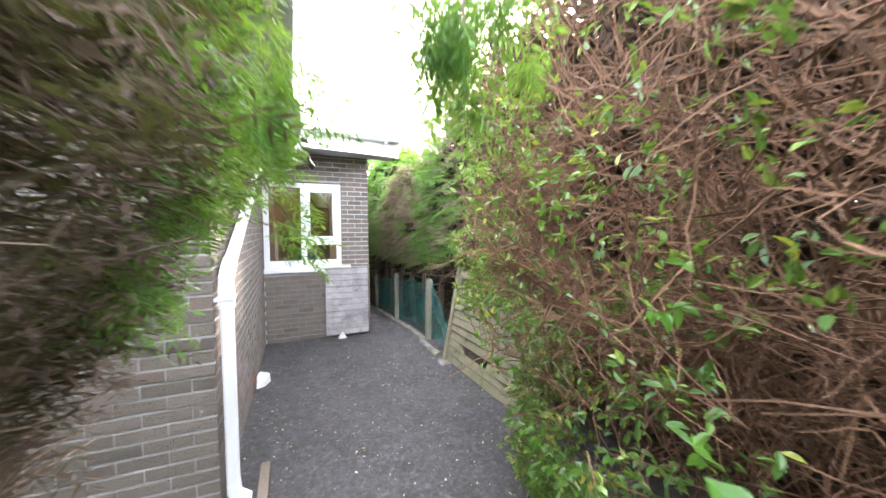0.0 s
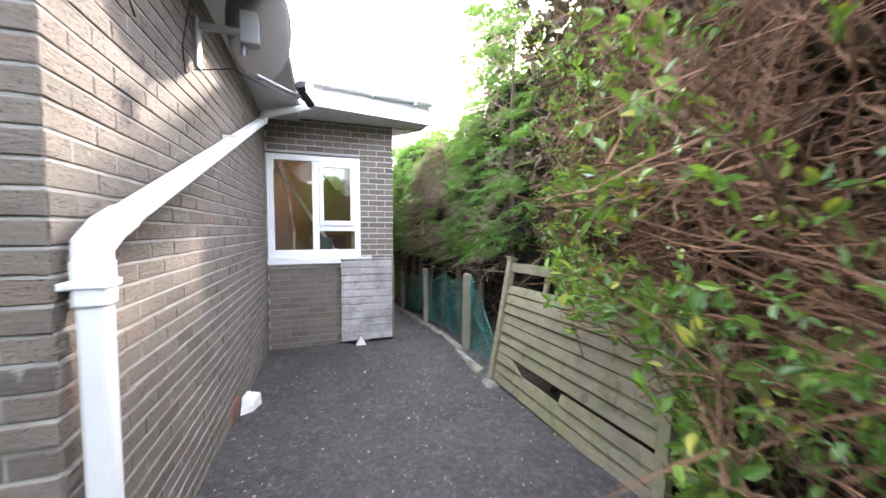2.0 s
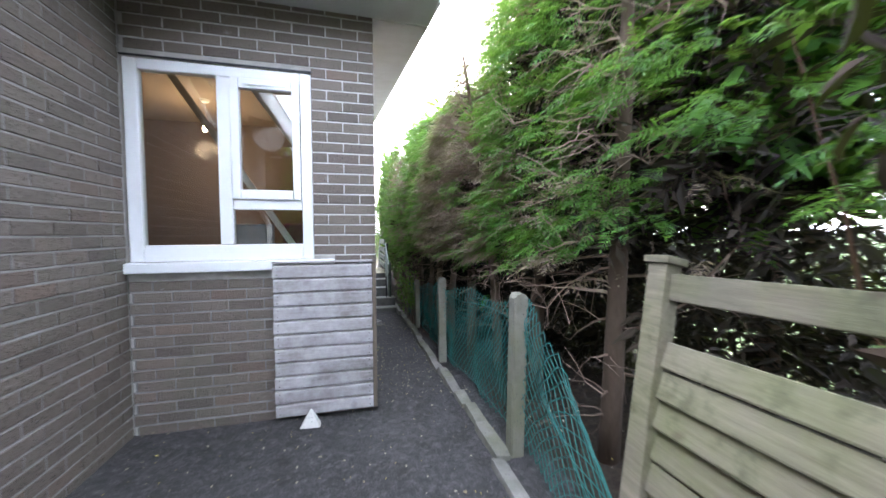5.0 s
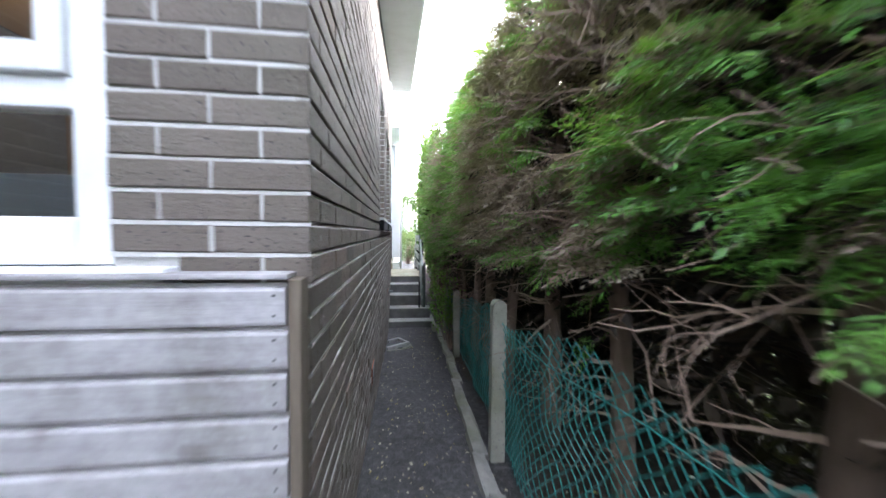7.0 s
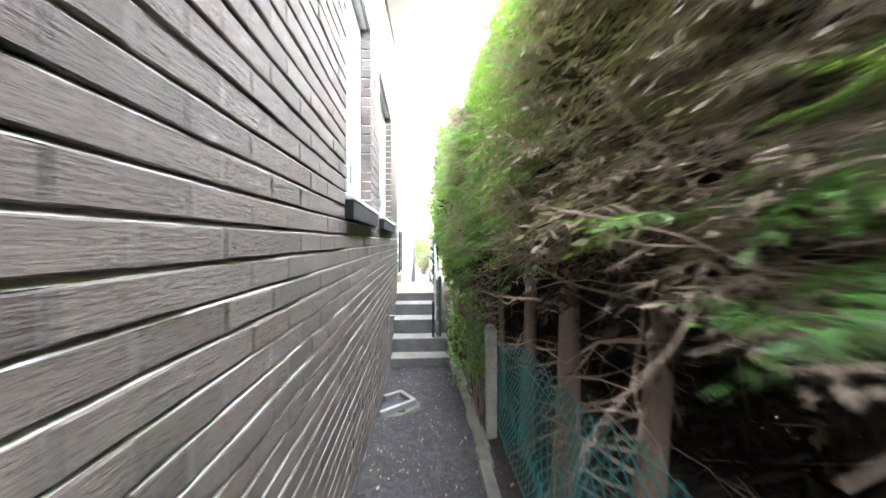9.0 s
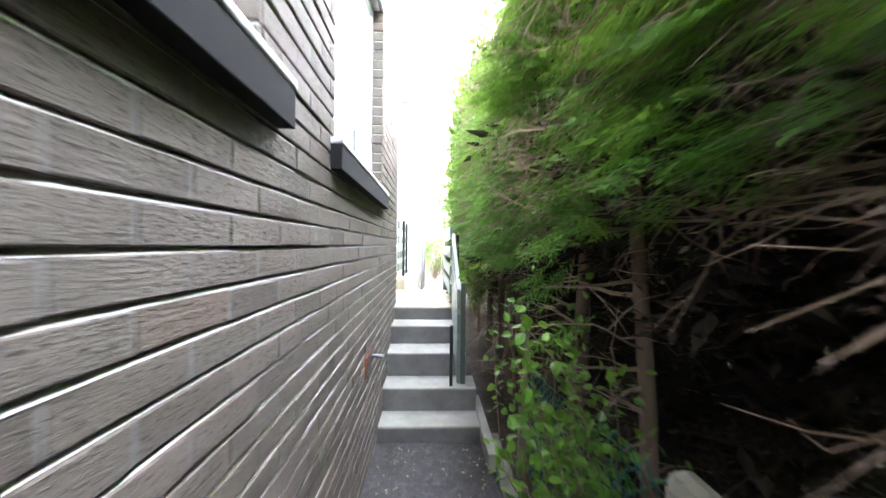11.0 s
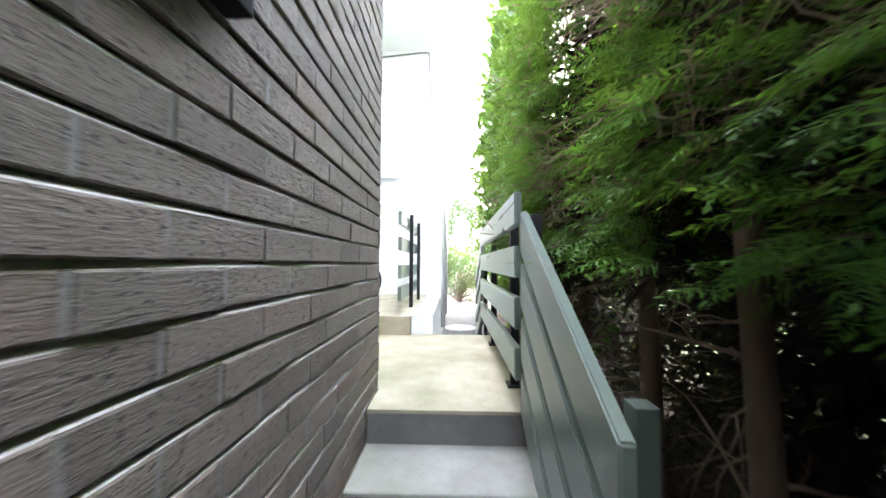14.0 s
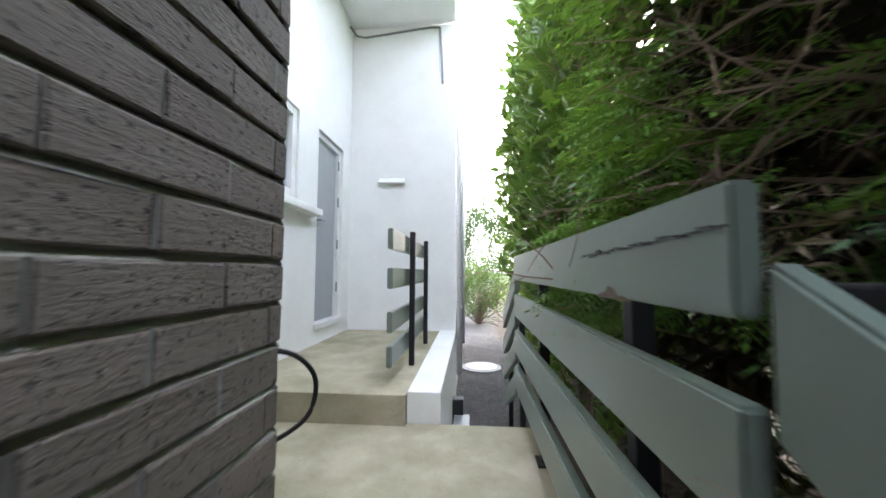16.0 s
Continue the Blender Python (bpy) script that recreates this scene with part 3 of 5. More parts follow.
for a in ((-1.512, -1.053, 1.283, 2.437), (-.917, -.573, 1.664, 2.369), (-.972, -.520, 1.283, 1.532)):
    pane = (lsub("pane", bx(a[0], a[1], .036, .042, a[2], a[3]), GLASS, sash_part, win) if a[0] == -.917 else
            lpart("pane", bx(a[0], a[1], .036, .042, a[2], a[3]), GLASS, win))
    pane.visible_shadow = False
lpart("window_sill", bx(-1.596, -.300, -.055, .074, 1.102, 1.172, .010), UPVC, win)
lpart("lintel", bx(-1.60, -.36, .001, .012, 2.512, 2.522), STEEL, win, "thin dark steel lintel edge")


def vent_strip():
    bm = bmesh.new()
    add_box(bm, -.88, -.61, -.016, -.007, 2.385, 2.405, .003)
    return bm


lpart("trickle_vent", vent_strip(), UPVC, win)

# the room
for nm, b, mt, lb in (("room_floor", (-3.2, -.32, .26, 3.2, .30, .34), CARPET, "dim carpeted floor of the room"),
                      ("room_ceiling", (-3.2, -.32, .26, 3.2, 3.0, 3.04), ROOMC, "room ceiling lit warm by a bare bulb"),
                      ("room_wall_far", (-3.2, -.32, 3.2, 3.3, .34, 3.0), ROOM, "brown-painted far wall of the room"),
                      ("room_wall_left", (-3.3, -3.2, .26, 3.3, .34, 3.0), ROOMB, "dark blue-grey side wall of the room"),
                      ("room_wall_front", (-3.2, -1.62, .262, .30, .34, 3.0), ROOM, "brown-painted front wall of the room")):
    tagged(link(nm, bx(*b), mt), lb, "floor" if "floor" in nm else "wall", kind="structure")
lamp = at_world(empty("pendant_lamp", "bare warm light bulb hanging from the room ceiling", "lamp", at=(-1.90, 2.20, 3.0)))
lpart("rose", tube([(-1.90, 2.20, 3.0), (-1.90, 2.20, 2.97)], [.05, .04], 14), UPVC, lamp)
lpart("cord", tube([(-1.90, 2.20, 2.97), (-1.90, 2.20, 2.69)], .004, 6), UPVC, lamp)
bm = bmesh.new()
bmesh.ops.create_uvsphere(bm, u_segments=14, v_segments=10, radius=.035, matrix=Matrix.Translation((-1.90, 2.20, 2.65)))
lpart("bulb", bm, BULB, lamp, "glowing glass bulb", True)
lamp_light = new("bulb_light", bpy.data.lights.new("bulb_light", "POINT"))
lamp_light.location = (-1.90, 2.20, 2.40)
lamp_light.data.energy = 7.5
lamp_light.data.shadow_soft_size = .12
lamp_light.data.color = (1.0, .68, .40)


hr = at_world(empty("stair_handrail", "white sloping handrail and strut on an added post inside the room", "handrail", at=(-.75, 1.18, .34)))
lpart("rail", hexa(bmesh.new(), [(-1.90, 1.16, 2.95), (-1.90, 1.20, 2.95), (-1.83, 1.20, 2.95), (-1.83, 1.16, 2.95)], [(-.78, 1.16, 1.2), (-.78, 1.20, 1.2), (-.71, 1.20, 1.2), (-.71, 1.16, 1.2)]), UPVC, hr)
# strut built for a pale diagonal in the pane; the post is added
lpart("upper_strut", hexa(bmesh.new(), [(-1.27, 1.16, 2.98), (-1.27, 1.20, 2.98), (-1.09, 1.20, 2.98), (-1.09, 1.16, 2.98)], [(-.72, 1.16, 2.2), (-.72, 1.20, 2.2), (-.54, 1.20, 2.2), (-.54, 1.16, 2.2)]), UPVC, hr)
lpart("support_post", bx(-.79, -.70, 1.14, 1.22, .34, 1.24, .006), UPVC, hr)
tv = at_world(empty("monitor", "grey-blue flat monitor standing behind the window", "monitor", at=(-1.0, .45, 1.17)))
lpart("screen", bx(-1.10, -.80, .44, .46, 1.24, 1.44, .006), m_plain("screen_grey", (.16, .19, .22), .3), tv)
lpart("stand", bx(-.98, -.92, .43, .49, 1.16, 1.26, .004), BLACK, tv)
tagged(link("shelf", bx(-1.55, -.34, .262, .62, 1.12, 1.155, .004), ROOM), "brown board shelf below the window inside", "shelf")
ch = at_world(empty("chair", "dark purple cloth chair seen inside the room", "chair", at=(-.75, 1.6, .34)))
lpart("backrest", bx(-.95, -.50, 1.58, 1.68, .80, 1.48, .04), PURPLE, ch, smooth=True)
lpart("seat", bx(-.97, -.48, 1.60, 2.08, .72, .80, .03), PURPLE, ch)
for lx in (-.94, -.51):
    for ly in (1.64, 2.05):
        lpart("leg", bx(lx - .02, lx + .02, ly - .02, ly + .02, .34, .72, .003), CLADB, ch)

# ---- weathered cladding panel below the window ----
clad = at_world(empty("cladding_panel", "weathered silver-white timber panel leaning on the brick wall", "panel", at=(-.35, -.03, .06)))
def clad_board(i):
    z0 = .050 + i * .0995
    bm = bmesh.new()
    y = -.078
    prism(bm, [(y + .010, z0), (y + .002, z0 + .003), (y, z0 + .010), (y, z0 + .080), (y + .004, z0 + .086), (y + .015, z0 + .089), (y + .020, z0 + .0965), (y + .020, z0)], 0, -.712 + .003 * math.sin(i * 5), -.034 + .002 * math.sin(i * 3))
    return bm
for i in range(11):
    z1 = .050 + i * .0995
    board = lpart("board", clad_board(i), CLAD, clad)
    for nx in (-.685, -.06):
        for dz in (.025, .07):
            lsub("nail", tube([(nx, -.080, z1 + dz), (nx, -.076, z1 + dz)], .0035, 6), STEEL, board, clad)
lpart("batten", bx(-.032, -.004, -.072, -.006, .05, 1.150, .004), CLADB, clad, "dark brown edge batten")
lpart("batten", bx(-.70, -.65, -.056, -.006, .05, 1.140, .004), CLADB, clad)
lpart("cap", bx(-.715, -.030, -.084, -.010, 1.151, 1.163, .004), CLAD, clad)

# ---- windows in the passage wall ----
def passage_window(i, y0, y1, lab):
    w = at_world(empty(f"window_{i}", lab, "window", at=(-.08, (y0 + y1) / 2, 1.36), kind="structure"))
    x0, x1 = -.135, -.085
    bm = bmesh.new()
    for b in ((y0, y0 + .07, 1.42, 2.855), (y1 - .07, y1, 1.42, 2.855), (y0 + .072, y1 - .072, 2.785, 2.855), (y0 + .072, y1 - .072, 1.42, 1.49)):
        add_box(bm, x0, x1, *b, .006)
    lpart("window_frame", bm, UPVC, w)
    lpart("pane", bx(-.113, -.107, y0 + .068, y1 - .068, 1.488, 2.787), WHITEPANE, w, "pale opaque pane")
    lpart("latch", bx(-.084, -.066, (y0 + y1) / 2 - .008, (y0 + y1) / 2 + .008, 1.56, 1.68, .004), GREY, w, "grey metal latch")
    lpart("mullion", bx(x0, x1 + .004, (y0 + y1) / 2 - .03, (y0 + y1) / 2 + .03, 1.492, 2.783, .006), UPVC, w)
    lpart("window_sill", bx(-.136, .048, y0 - .06, y1 + .09, 1.388, 1.412, .006), UPVC, w)
    lpart("sill_underside", bx(-.012, .044, y0 - .058, y1 + .088, 1.285, 1.387, .004), DRIPBLACK, w, "near-black drip board under the sill")
    # white backing sheet added to whiten the pane
    lpart("pane_backing", bx(-.160, -.150, y0 - .02, y1 + .02, 1.36, 2.86), RENDERW, w)


passage_window(2, 2.89, 3.84, "white plastic window with a dark-edged sill over the passage")
passage_window(3, 4.46, 5.86, "wide white plastic window with a dark-edged sill over the passage")

# ---- downpipe that crosses the side wall ----
def rounded_tube(pts, w, d, corner=.012):
    """A rectangular pipe with rounded edges along points."""
    bm = bmesh.new()
    prof = []
    for sx, sy, a0 in ((1, 1, 0), (-1, 1, 90), (-1, -1, 180), (1, -1, 270)):
        for k in range(3):
            t = radians(a0 + 45 * k)
            prof.append((sx * (w / 2 - corner) + corner * math.cos(t), sy * (d / 2 - corner) + corner * math.sin(t)))
    pts = [Vector(p) for p in pts]
    rings = []
    for i, p in enumerate(pts):
        dr = (pts[min(i + 1, len(pts) - 1)] - pts[max(i - 1, 0)]).normalized()
        a = Vector((1, 0, 0)) - dr * dr.x
        a.normalize()
        b = dr.cross(a)
        rings.append([bm.verts.new(p + u * a + v * b) for u, v in prof])
    n = len(prof)
    for r0, r1 in zip(rings, rings[1:]):
        for k in range(n):
            bm.faces.new((r0[k], r0[(k + 1) % n], r1[(k + 1) % n], r1[k]))
    bm.faces.new(rings[0][::-1])
    bm.faces.new(rings[-1])
    bmesh.ops.recalc_face_normals(bm, faces=bm.faces[:])
    return bm


pipe = at_world(empty("downpipe", "white square plastic downpipe running diagonally across the brick wall", "downpipe", at=(-1.55, -3.66, .2)))
PXC = -1.545
lpart("lower_pipe", rounded_tube([(PXC, -3.645, .24), (PXC, -3.645, 1.40)], .066, .066), UPVC, pipe)
lpart("shoe", rounded_tube([(PXC, -3.645, .30), (PXC + .01, -3.645, .22), (PXC + .07, -3.645, .17)], .070, .070), UPVC, pipe)
lpart("collar", rounded_tube([(PXC, -3.645, 1.34), (PXC, -3.645, 1.46)], .078, .078), UPVC, pipe)
lpart("elbow", rounded_tube([(PXC, -3.645, 1.43), (PXC, -3.645, 1.50), (PXC, -3.57, 1.55), (PXC, -3.47, 1.59)], .074, .074), UPVC, pipe)
lpart("diagonal_pipe", rounded_tube([(PXC, -3.50, 1.578), (PXC + .005, -.60, 2.715)], .066, .066), UPVC, pipe)
lpart("upper_elbow", rounded_tube([(PXC + .005, -.66, 2.70), (PXC + .02, -.57, 2.735), (PXC + .03, -.555, 2.80), (PXC + .06, -.56, 2.83)], .074, .074), UPVC, pipe)
lpart("offset_pipe", rounded_tube([(PXC + .03, -.56, 2.80), (-1.06, -.69, 2.895), (-1.04, -.70, 3.13)], .064, .064), UPVC, pipe)
lpart("clip", add_box(bx(PXC - .05, PXC + .043, -3.688, -3.600, 1.385, 1.407, .004), -1.60, PXC - .03, -3.70, -3.67, 1.385, 1.405, .003), UPVC, pipe)
lpart("clip", bx(PXC - .05, PXC + .036, -2.008, -1.996, 2.125, 2.215, .003), UPVC, pipe)

# ---- satellite dish ----
dish = at_world(empty("satellite_dish", "dark grey satellite dish on a wall bracket under the eaves", "satellite dish", at=(-1.6, -2.45, 2.62)))
def dish_bowl(center, aim, rx, ry, depth):
    bm = bmesh.new()
    q = Vector(aim).normalized().to_track_quat("Z", "Y").to_matrix().to_4x4()
    m = Matrix.Translation(center) @ q
    rows = [[bm.verts.new(m @ Vector((0, 0, -depth)))]]
    for i in range(1, 9):
        r = i / 8
        rows.append([bm.verts.new(m @ Vector((rx * r * math.cos(t), ry * r * math.sin(t), -depth * (1 - r * r)))) for t in np.linspace(0, 2 * math.pi, 33)[:-1]])
    for k in range(32):
        bm.faces.new((rows[0][0], rows[1][k], rows[1][(k + 1) % 32]))
    for a, b in zip(rows[1:], rows[2:]):
        for k in range(32):
            bm.faces.new((a[k], b[k], b[(k + 1) % 32], a[(k + 1) % 32]))
    bmesh.ops.solidify(bm, geom=bm.faces[:], thickness=.006)
    return bm


DC, DA = (-1.29, -2.47, 2.76), (.62, .76, .22)
lpart("bowl", dish_bowl(DC, DA, .25, .30, .05), DISHM, dish, smooth=True)
lpart("wall_plate", bx(-1.598, -1.585, -2.53, -2.44, 2.46, 2.74, .003), GREY, dish)
lpart("wall_arm", add_tube(tube([(-1.59, -2.485, 2.70), (-1.36, -2.49, 2.70)], .022, 8), [(-1.36, -2.49, 2.56), (-1.36, -2.49, 2.80)], .022, 8), GREY, dish)
lpart("bracket", bx(-1.37, -1.27, -2.55, -2.47, 2.62, 2.80, .006), GREY, dish)
lpart("feed_arm", tube([(-1.285, -2.585, 2.43), (-1.12, -2.45, 2.405), (-1.02, -2.37, 2.40)], .011, 8), GREY, dish)
lpart("receiver", add_tube(tube([(-1.05, -2.43, 2.43), (-1.00, -2.33, 2.385)], [.026, .030], 12), [(-1.035, -2.37, 2.40), (-1.06, -2.45, 2.46)], [.024, .036], 12), BLACK, dish, "black receiver head")
lpart("cable", tube([(-1.05, -2.40, 2.40), (-1.10, -2.46, 2.36), (-1.25, -2.58, 2.38), (-1.40, -2.60, 2.44), (-1.58, -2.62, 2.40), (-1.588, -2.72, 2.34), (-1.588, -2.75, 2.46), (-1.588, -2.62, 2.74), (-1.588, -2.5, 2.92)], .0035, 6), BLACK, dish)


tagged(link("wall_cable", tube([(-1.592, -3.66, 2.93), (-1.592, -3.50, 2.60), (-1.592, -3.30, 2.42), (-1.592, -3.22, 2.34)], .0035, 6), BLACK), "thin black cable clipped to the brick wall", "cable")

# ---- small things on the ground ----
def rock(name, pts, material, label, cat, bevel=.006):
    bm = bmesh.new()
    for p in pts:
        bm.verts.new(p)
    bmesh.ops.convex_hull(bm, input=bm.verts[:])
    bmesh.ops.bevel(bm, geom=bm.edges[:], offset=bevel, segments=1, affect="EDGES")
    return tagged(link(name, bm, material), label, cat)


g = ground_z(-1.62) - .01
rock("stone", [(-1.585, -1.80, g), (-1.50, -1.76, g), (-1.45, -1.60, g), (-1.54, -1.56, g), (-1.59, -1.68, g + .12), (-1.56, -1.62, g + .15), (-1.46, -1.60, g + .11), (-1.50, -1.71, g + .08)],
     PALESTONE, "pale broken stone block lying against the brick wall", "stone")
g = ground_z(-.15) - .008
rock("wedge", [(-.545, -.20, g), (-.40, -.21, g), (-.405, -.12, g), (-.54, -.11, g), (-.475, -.135, g + .115), (-.468, -.125, g + .115)],
     PALESTONE, "small white triangular stone wedge on the asphalt", "stone", .004)


def air_brick(loc, turn, label):
    ob = empty("air_brick", label, "air brick", at=loc)
    ob.rotation_euler = (0, 0, radians(turn))
    bm = bx(-.107, .107, -.004, .03, -.066, .066, .002)
    part("body", bm, TERRA, ob)
    for i in range(6):
        part("slot", bx(-.085, .085, -.007, .002, -.055 + i * .020, -.045 + i * .020), BLACK, ob, "dark vent slot")
    return ob


air_brick((-1.60, -1.86, ground_z(-1.86) + .085), 90, "orange terracotta air brick low in the side wall")
air_brick((0.0, 1.92, .14), 90, "orange terracotta air brick low in the passage wall")
air_brick((0.0, 5.29, .21), 90, "orange terracotta air brick beside the steps")
tagged(link("pipe_stub", tube([(-.02, 5.47, .205), (.075, 5.47, .20)], .014, 12), GREY), "short grey overflow pipe sticking out of the wall", "pipe")

# broken drain surround
dr = at_world(empty("drain_surround", "broken concrete drain surround lying beside the wall", "drain", at=(.2, 4.4, ground_z(4.4))))
gz = ground_z(4.4)
for a, b in (((.045, 4.53), (.19, 4.63)), ((.19, 4.63), (.335, 4.42)), ((.335, 4.42), (.040, 4.19))):
    d = Vector((b[0] - a[0], b[1] - a[1], 0))
    m = Matrix.Translation(((a[0] + b[0]) / 2, (a[1] + b[1]) / 2, gz + .055)) @ Matrix.Rotation(math.atan2(d.y, d.x), 4, "Z")
    lpart("edge_piece", bx(-d.length / 2 - .018, d.length / 2 + .018, -.022, .022, -.10, .02, .007, m), DRAINM, dr)
lpart("grate", bx(.03, .25, 4.27, 4.55, gz - .05, gz + .028), STEEL, dr)
bed = bmesh.new()
rim = [(.04, 4.14), (.16, 4.15), (.30, 4.25), (.40, 4.37), (.39, 4.49), (.28, 4.65), (.14, 4.71), (.04, 4.61)]
prism(bed, rim, 2, gz - .08, gz + .022)
bmesh.ops.bevel(bed, geom=bed.edges[:], offset=.014, segments=2, affect="EDGES")
lpart("mortar_bed", bed, KERB, dr, "rough dark mortar bed round the drain")

# off-cut of timber by the downpipe
tagged(link("timber_offcut", bx(-1.42, -1.36, -3.95, -3.42, .19, .24, .006, Matrix.Translation((0, 0, .0)) @ pose(0, 0, 0, 0, 0, 0)), CLADB), "brown timber off-cut lying at the foot of the wall", "timber")

# ---- leaning fence panel ----
pan = at_world(empty("fence_panel", "weathered mossy timber fence panel leaning back, boards split", "fence panel", at=(.60, -1.86, .06)))
# the panel's own axes: along it, up it (leaning), and out of it
PA0 = Vector((.60, -1.86, .05))
PU = Vector((-.02, -1.0, .035)).normalized()
PV = Vector((.235, .11, .96)).normalized()
PN = PU.cross(PV).normalized()
PM = Matrix(((PU.x, PN.x, PV.x, PA0.x), (PU.y, PN.y, PV.y, PA0.y), (PU.z, PN.z, PV.z, PA0.z), (0, 0, 0, 1)))
if PN.x < 0:
    PM = PM @ Matrix.Diagonal((1, -1, 1, 1))


def pbox(a, b, c, d, e, f, bev=.004):
    bm = bx(a, b, c, d, e, f, bev)
    bm.transform(PM)
    bmesh.ops.recalc_face_normals(bm, faces=bm.faces[:])
    return bm


def pboard(u0, u1, v0, v1, n=0.0, broken=False):
    """A feather-edged board, its foot proud of the one below; broken: the end torn off aslant."""
    bm = bmesh.new()
    cut = .12 if broken else 0.0
    ring = [(n + .014, v0), (n - .012, v0 + .002), (n - .014, v0 + .008), (n + .002, v1 - .002), (n + .014, v1)]
    a = [bm.verts.new((u0, p, q)) for p, q in ring]
    b = [bm.verts.new((u1 - cut * (q - v0) / (v1 - v0) + (.03 * math.sin(q * 90) if broken else 0), p, q)) for p, q in ring]
    bm.faces.new(a)
    bm.faces.new(b[::-1])
    for i in range(5):
        j = (i + 1) % 5
        bm.faces.new((a[i], b[i], b[j], a[j]))
    bm.transform(PM)
    bmesh.ops.recalc_face_normals(bm, faces=bm.faces[:])
    return bm


LENP = 1.83
lpart("end_post", pbox(-.03, .045, -.035, .03, -.06, 1.235), PANEL, pan)
lpart("end_post", pbox(LENP - .04, LENP + .03, -.02, .03, -.04, 1.20), PANEL, pan)
lpart("post_cap", pbox(-.045, .06, -.045, .04, 1.236, 1.262), PANEL, pan)
lpart("top_rail", pbox(.046, LENP - .042, -.012, .022, 1.115, 1.205), PANEL, pan)
for i in range(10):
    v0 = .05 + i * .0935
    if i == 2:
        lpart("board", pboard(.046, .46, v0, v0 + .089, -.002, True), PANEL, pan, "split board with its end broken off")
        lpart("board", pboard(1.02, LENP - .042, v0 - .012, v0 + .070, -.004), PANEL, pan)
        continue
    tilt = .004 * math.sin(i * 2.3)
    lpart("board", pboard(.046, LENP - .042, v0 + .002 * math.sin(i * 3.7), v0 + .0895, tilt), PANEL, pan)
for u in (.62, .98, 1.25):
    lpart("upright", pbox(u - .03, u + .03, .014, .04, .50, 1.115), PANEL, pan)
rock("post_footing", [(.45, -2.02, .02), (.66, -2.03, .02), (.72, -1.80, .02), (.50, -1.74, .02), (.52, -1.97, .10), (.66, -1.95, .095), (.66, -1.83, .10), (.54, -1.82, .085)],
     KERB, "rough concrete footing around the fence post", "footing", .012)
rock("post_footing", [(.43, -3.85, .10), (.70, -3.86, .10), (.70, -3.55, .08), (.44, -3.55, .08), (.50, -3.80, .24), (.64, -3.78, .23), (.62, -3.62, .22), (.50, -3.62, .21)],
     KERB, "rough concrete footing around the fence post", "footing", .012)

# ---- fence line: concrete posts and green wire netting ----
def fence_x(y):
    return float(np.interp(y, [-1.7, -.84, 1.1, 3.7, 5.5, 6.2], [.68, .75, .80, .97, 1.0, 1.02]))


def post_mesh(h, w=.085):
    bm = bmesh.new()
    prof = [(-w / 2, 0), (w / 2, 0), (w / 2, h - .03), (w * .30, h - .006), (0, h), (-w * .30, h - .006), (-w / 2, h - .03)]
    prism(bm, prof, 1, -w / 2, w / 2)
    bmesh.ops.bevel(bm, geom=[e for e in bm.edges if e.calc_length() > .3], offset=.008, segments=2, affect="EDGES")
    return bm


fence = at_world(empty("wire_fence", "green wire netting sagging between mossy concrete posts", "fence", at=(.85, 1.0, 0)))
POSTS = [(-.84, 1.01, .085), (1.13, .86, .085), (3.72, .50, .085), (5.25, .52, .045)]
for y, top, wide in POSTS:
    bm = post_mesh(1.25, wide)
    bm.transform(Matrix.Translation((fence_x(y), y, top - 1.25)) @ pose(0, 0, 0, random.uniform(-1.5, 1.5), random.uniform(-1.5, 1.5), random.uniform(-6, 6)))
    lpart("post", bm, POST, fence)


def netting():
    verts, faces = [], []
    rr = np.random.RandomState(4)

    def top_z(y):
        base = np.interp(y, [-1.72, -1.55, -1.4, -1.1, -.7, -.42, .3, 1.13, 2.4, 3.7, 5.2], [.42, .66, .84, .92, .93, .89, .83, .77, .60, .42, .24])
        return base + .03 * math.sin(y * 5)

    def bot_z(y):
        return ground_z(y) + .06

    def place(y, f):
        z = bot_z(y) + f * (top_z(y) - bot_z(y))
        x = fence_x(y) + .05 + .05 * math.sin(y * 2.1 + f * 2) * f + .06 * noise.noise((y * 2, f * 3, 0))
        z += .035 * noise.noise((y * 1.7, f * 2.2, 9)) * f
        return Vector((x, y + .045 * noise.noise((y * 3, f * 4, 5)), z))

    step = .034
    ys = np.arange(-1.72, 5.3, step)
    rows = 22
    for i, y in enumerate(ys):
        pts = [place(y + (step * 1.06 if (k + i) % 2 else -.06 * step), k / rows) for k in range(rows + 1)]
        r = .0029
        base = len(verts)
        for p in pts:
            for a in (0, 2.09, 4.19):
                verts.append((p.x + r * math.cos(a), p.y + r * math.sin(a) * .7, p.z + r * math.sin(a) * .7))
        for k in range(rows):
            for a in range(3):
                b = (a + 1) % 3
                faces.append((base + 3 * k + a, base + 3 * k + b, base + 3 * k + 3 + b, base + 3 * k + 3 + a))
    return verts, faces


v_, f_ = netting()
net = fast_mesh("netting", v_, f_, WIRE, fence, "green plastic-coated diamond netting")
net.location = -fence.location
for zf in (.0, .96):
    pts = [(fence_x(y) + .05, y, ground_z(y) + .08 + zf * (.82 if y < 1.2 else .82)) for y in np.arange(-.9, 5.2, .2)]
    if zf:
        pts = [(x, y, z - .10 - .02 * math.sin(y * 4)) for x, y, z in pts]
    lpart("line_wire", tube(pts, .0025, 5), WIRE, fence)

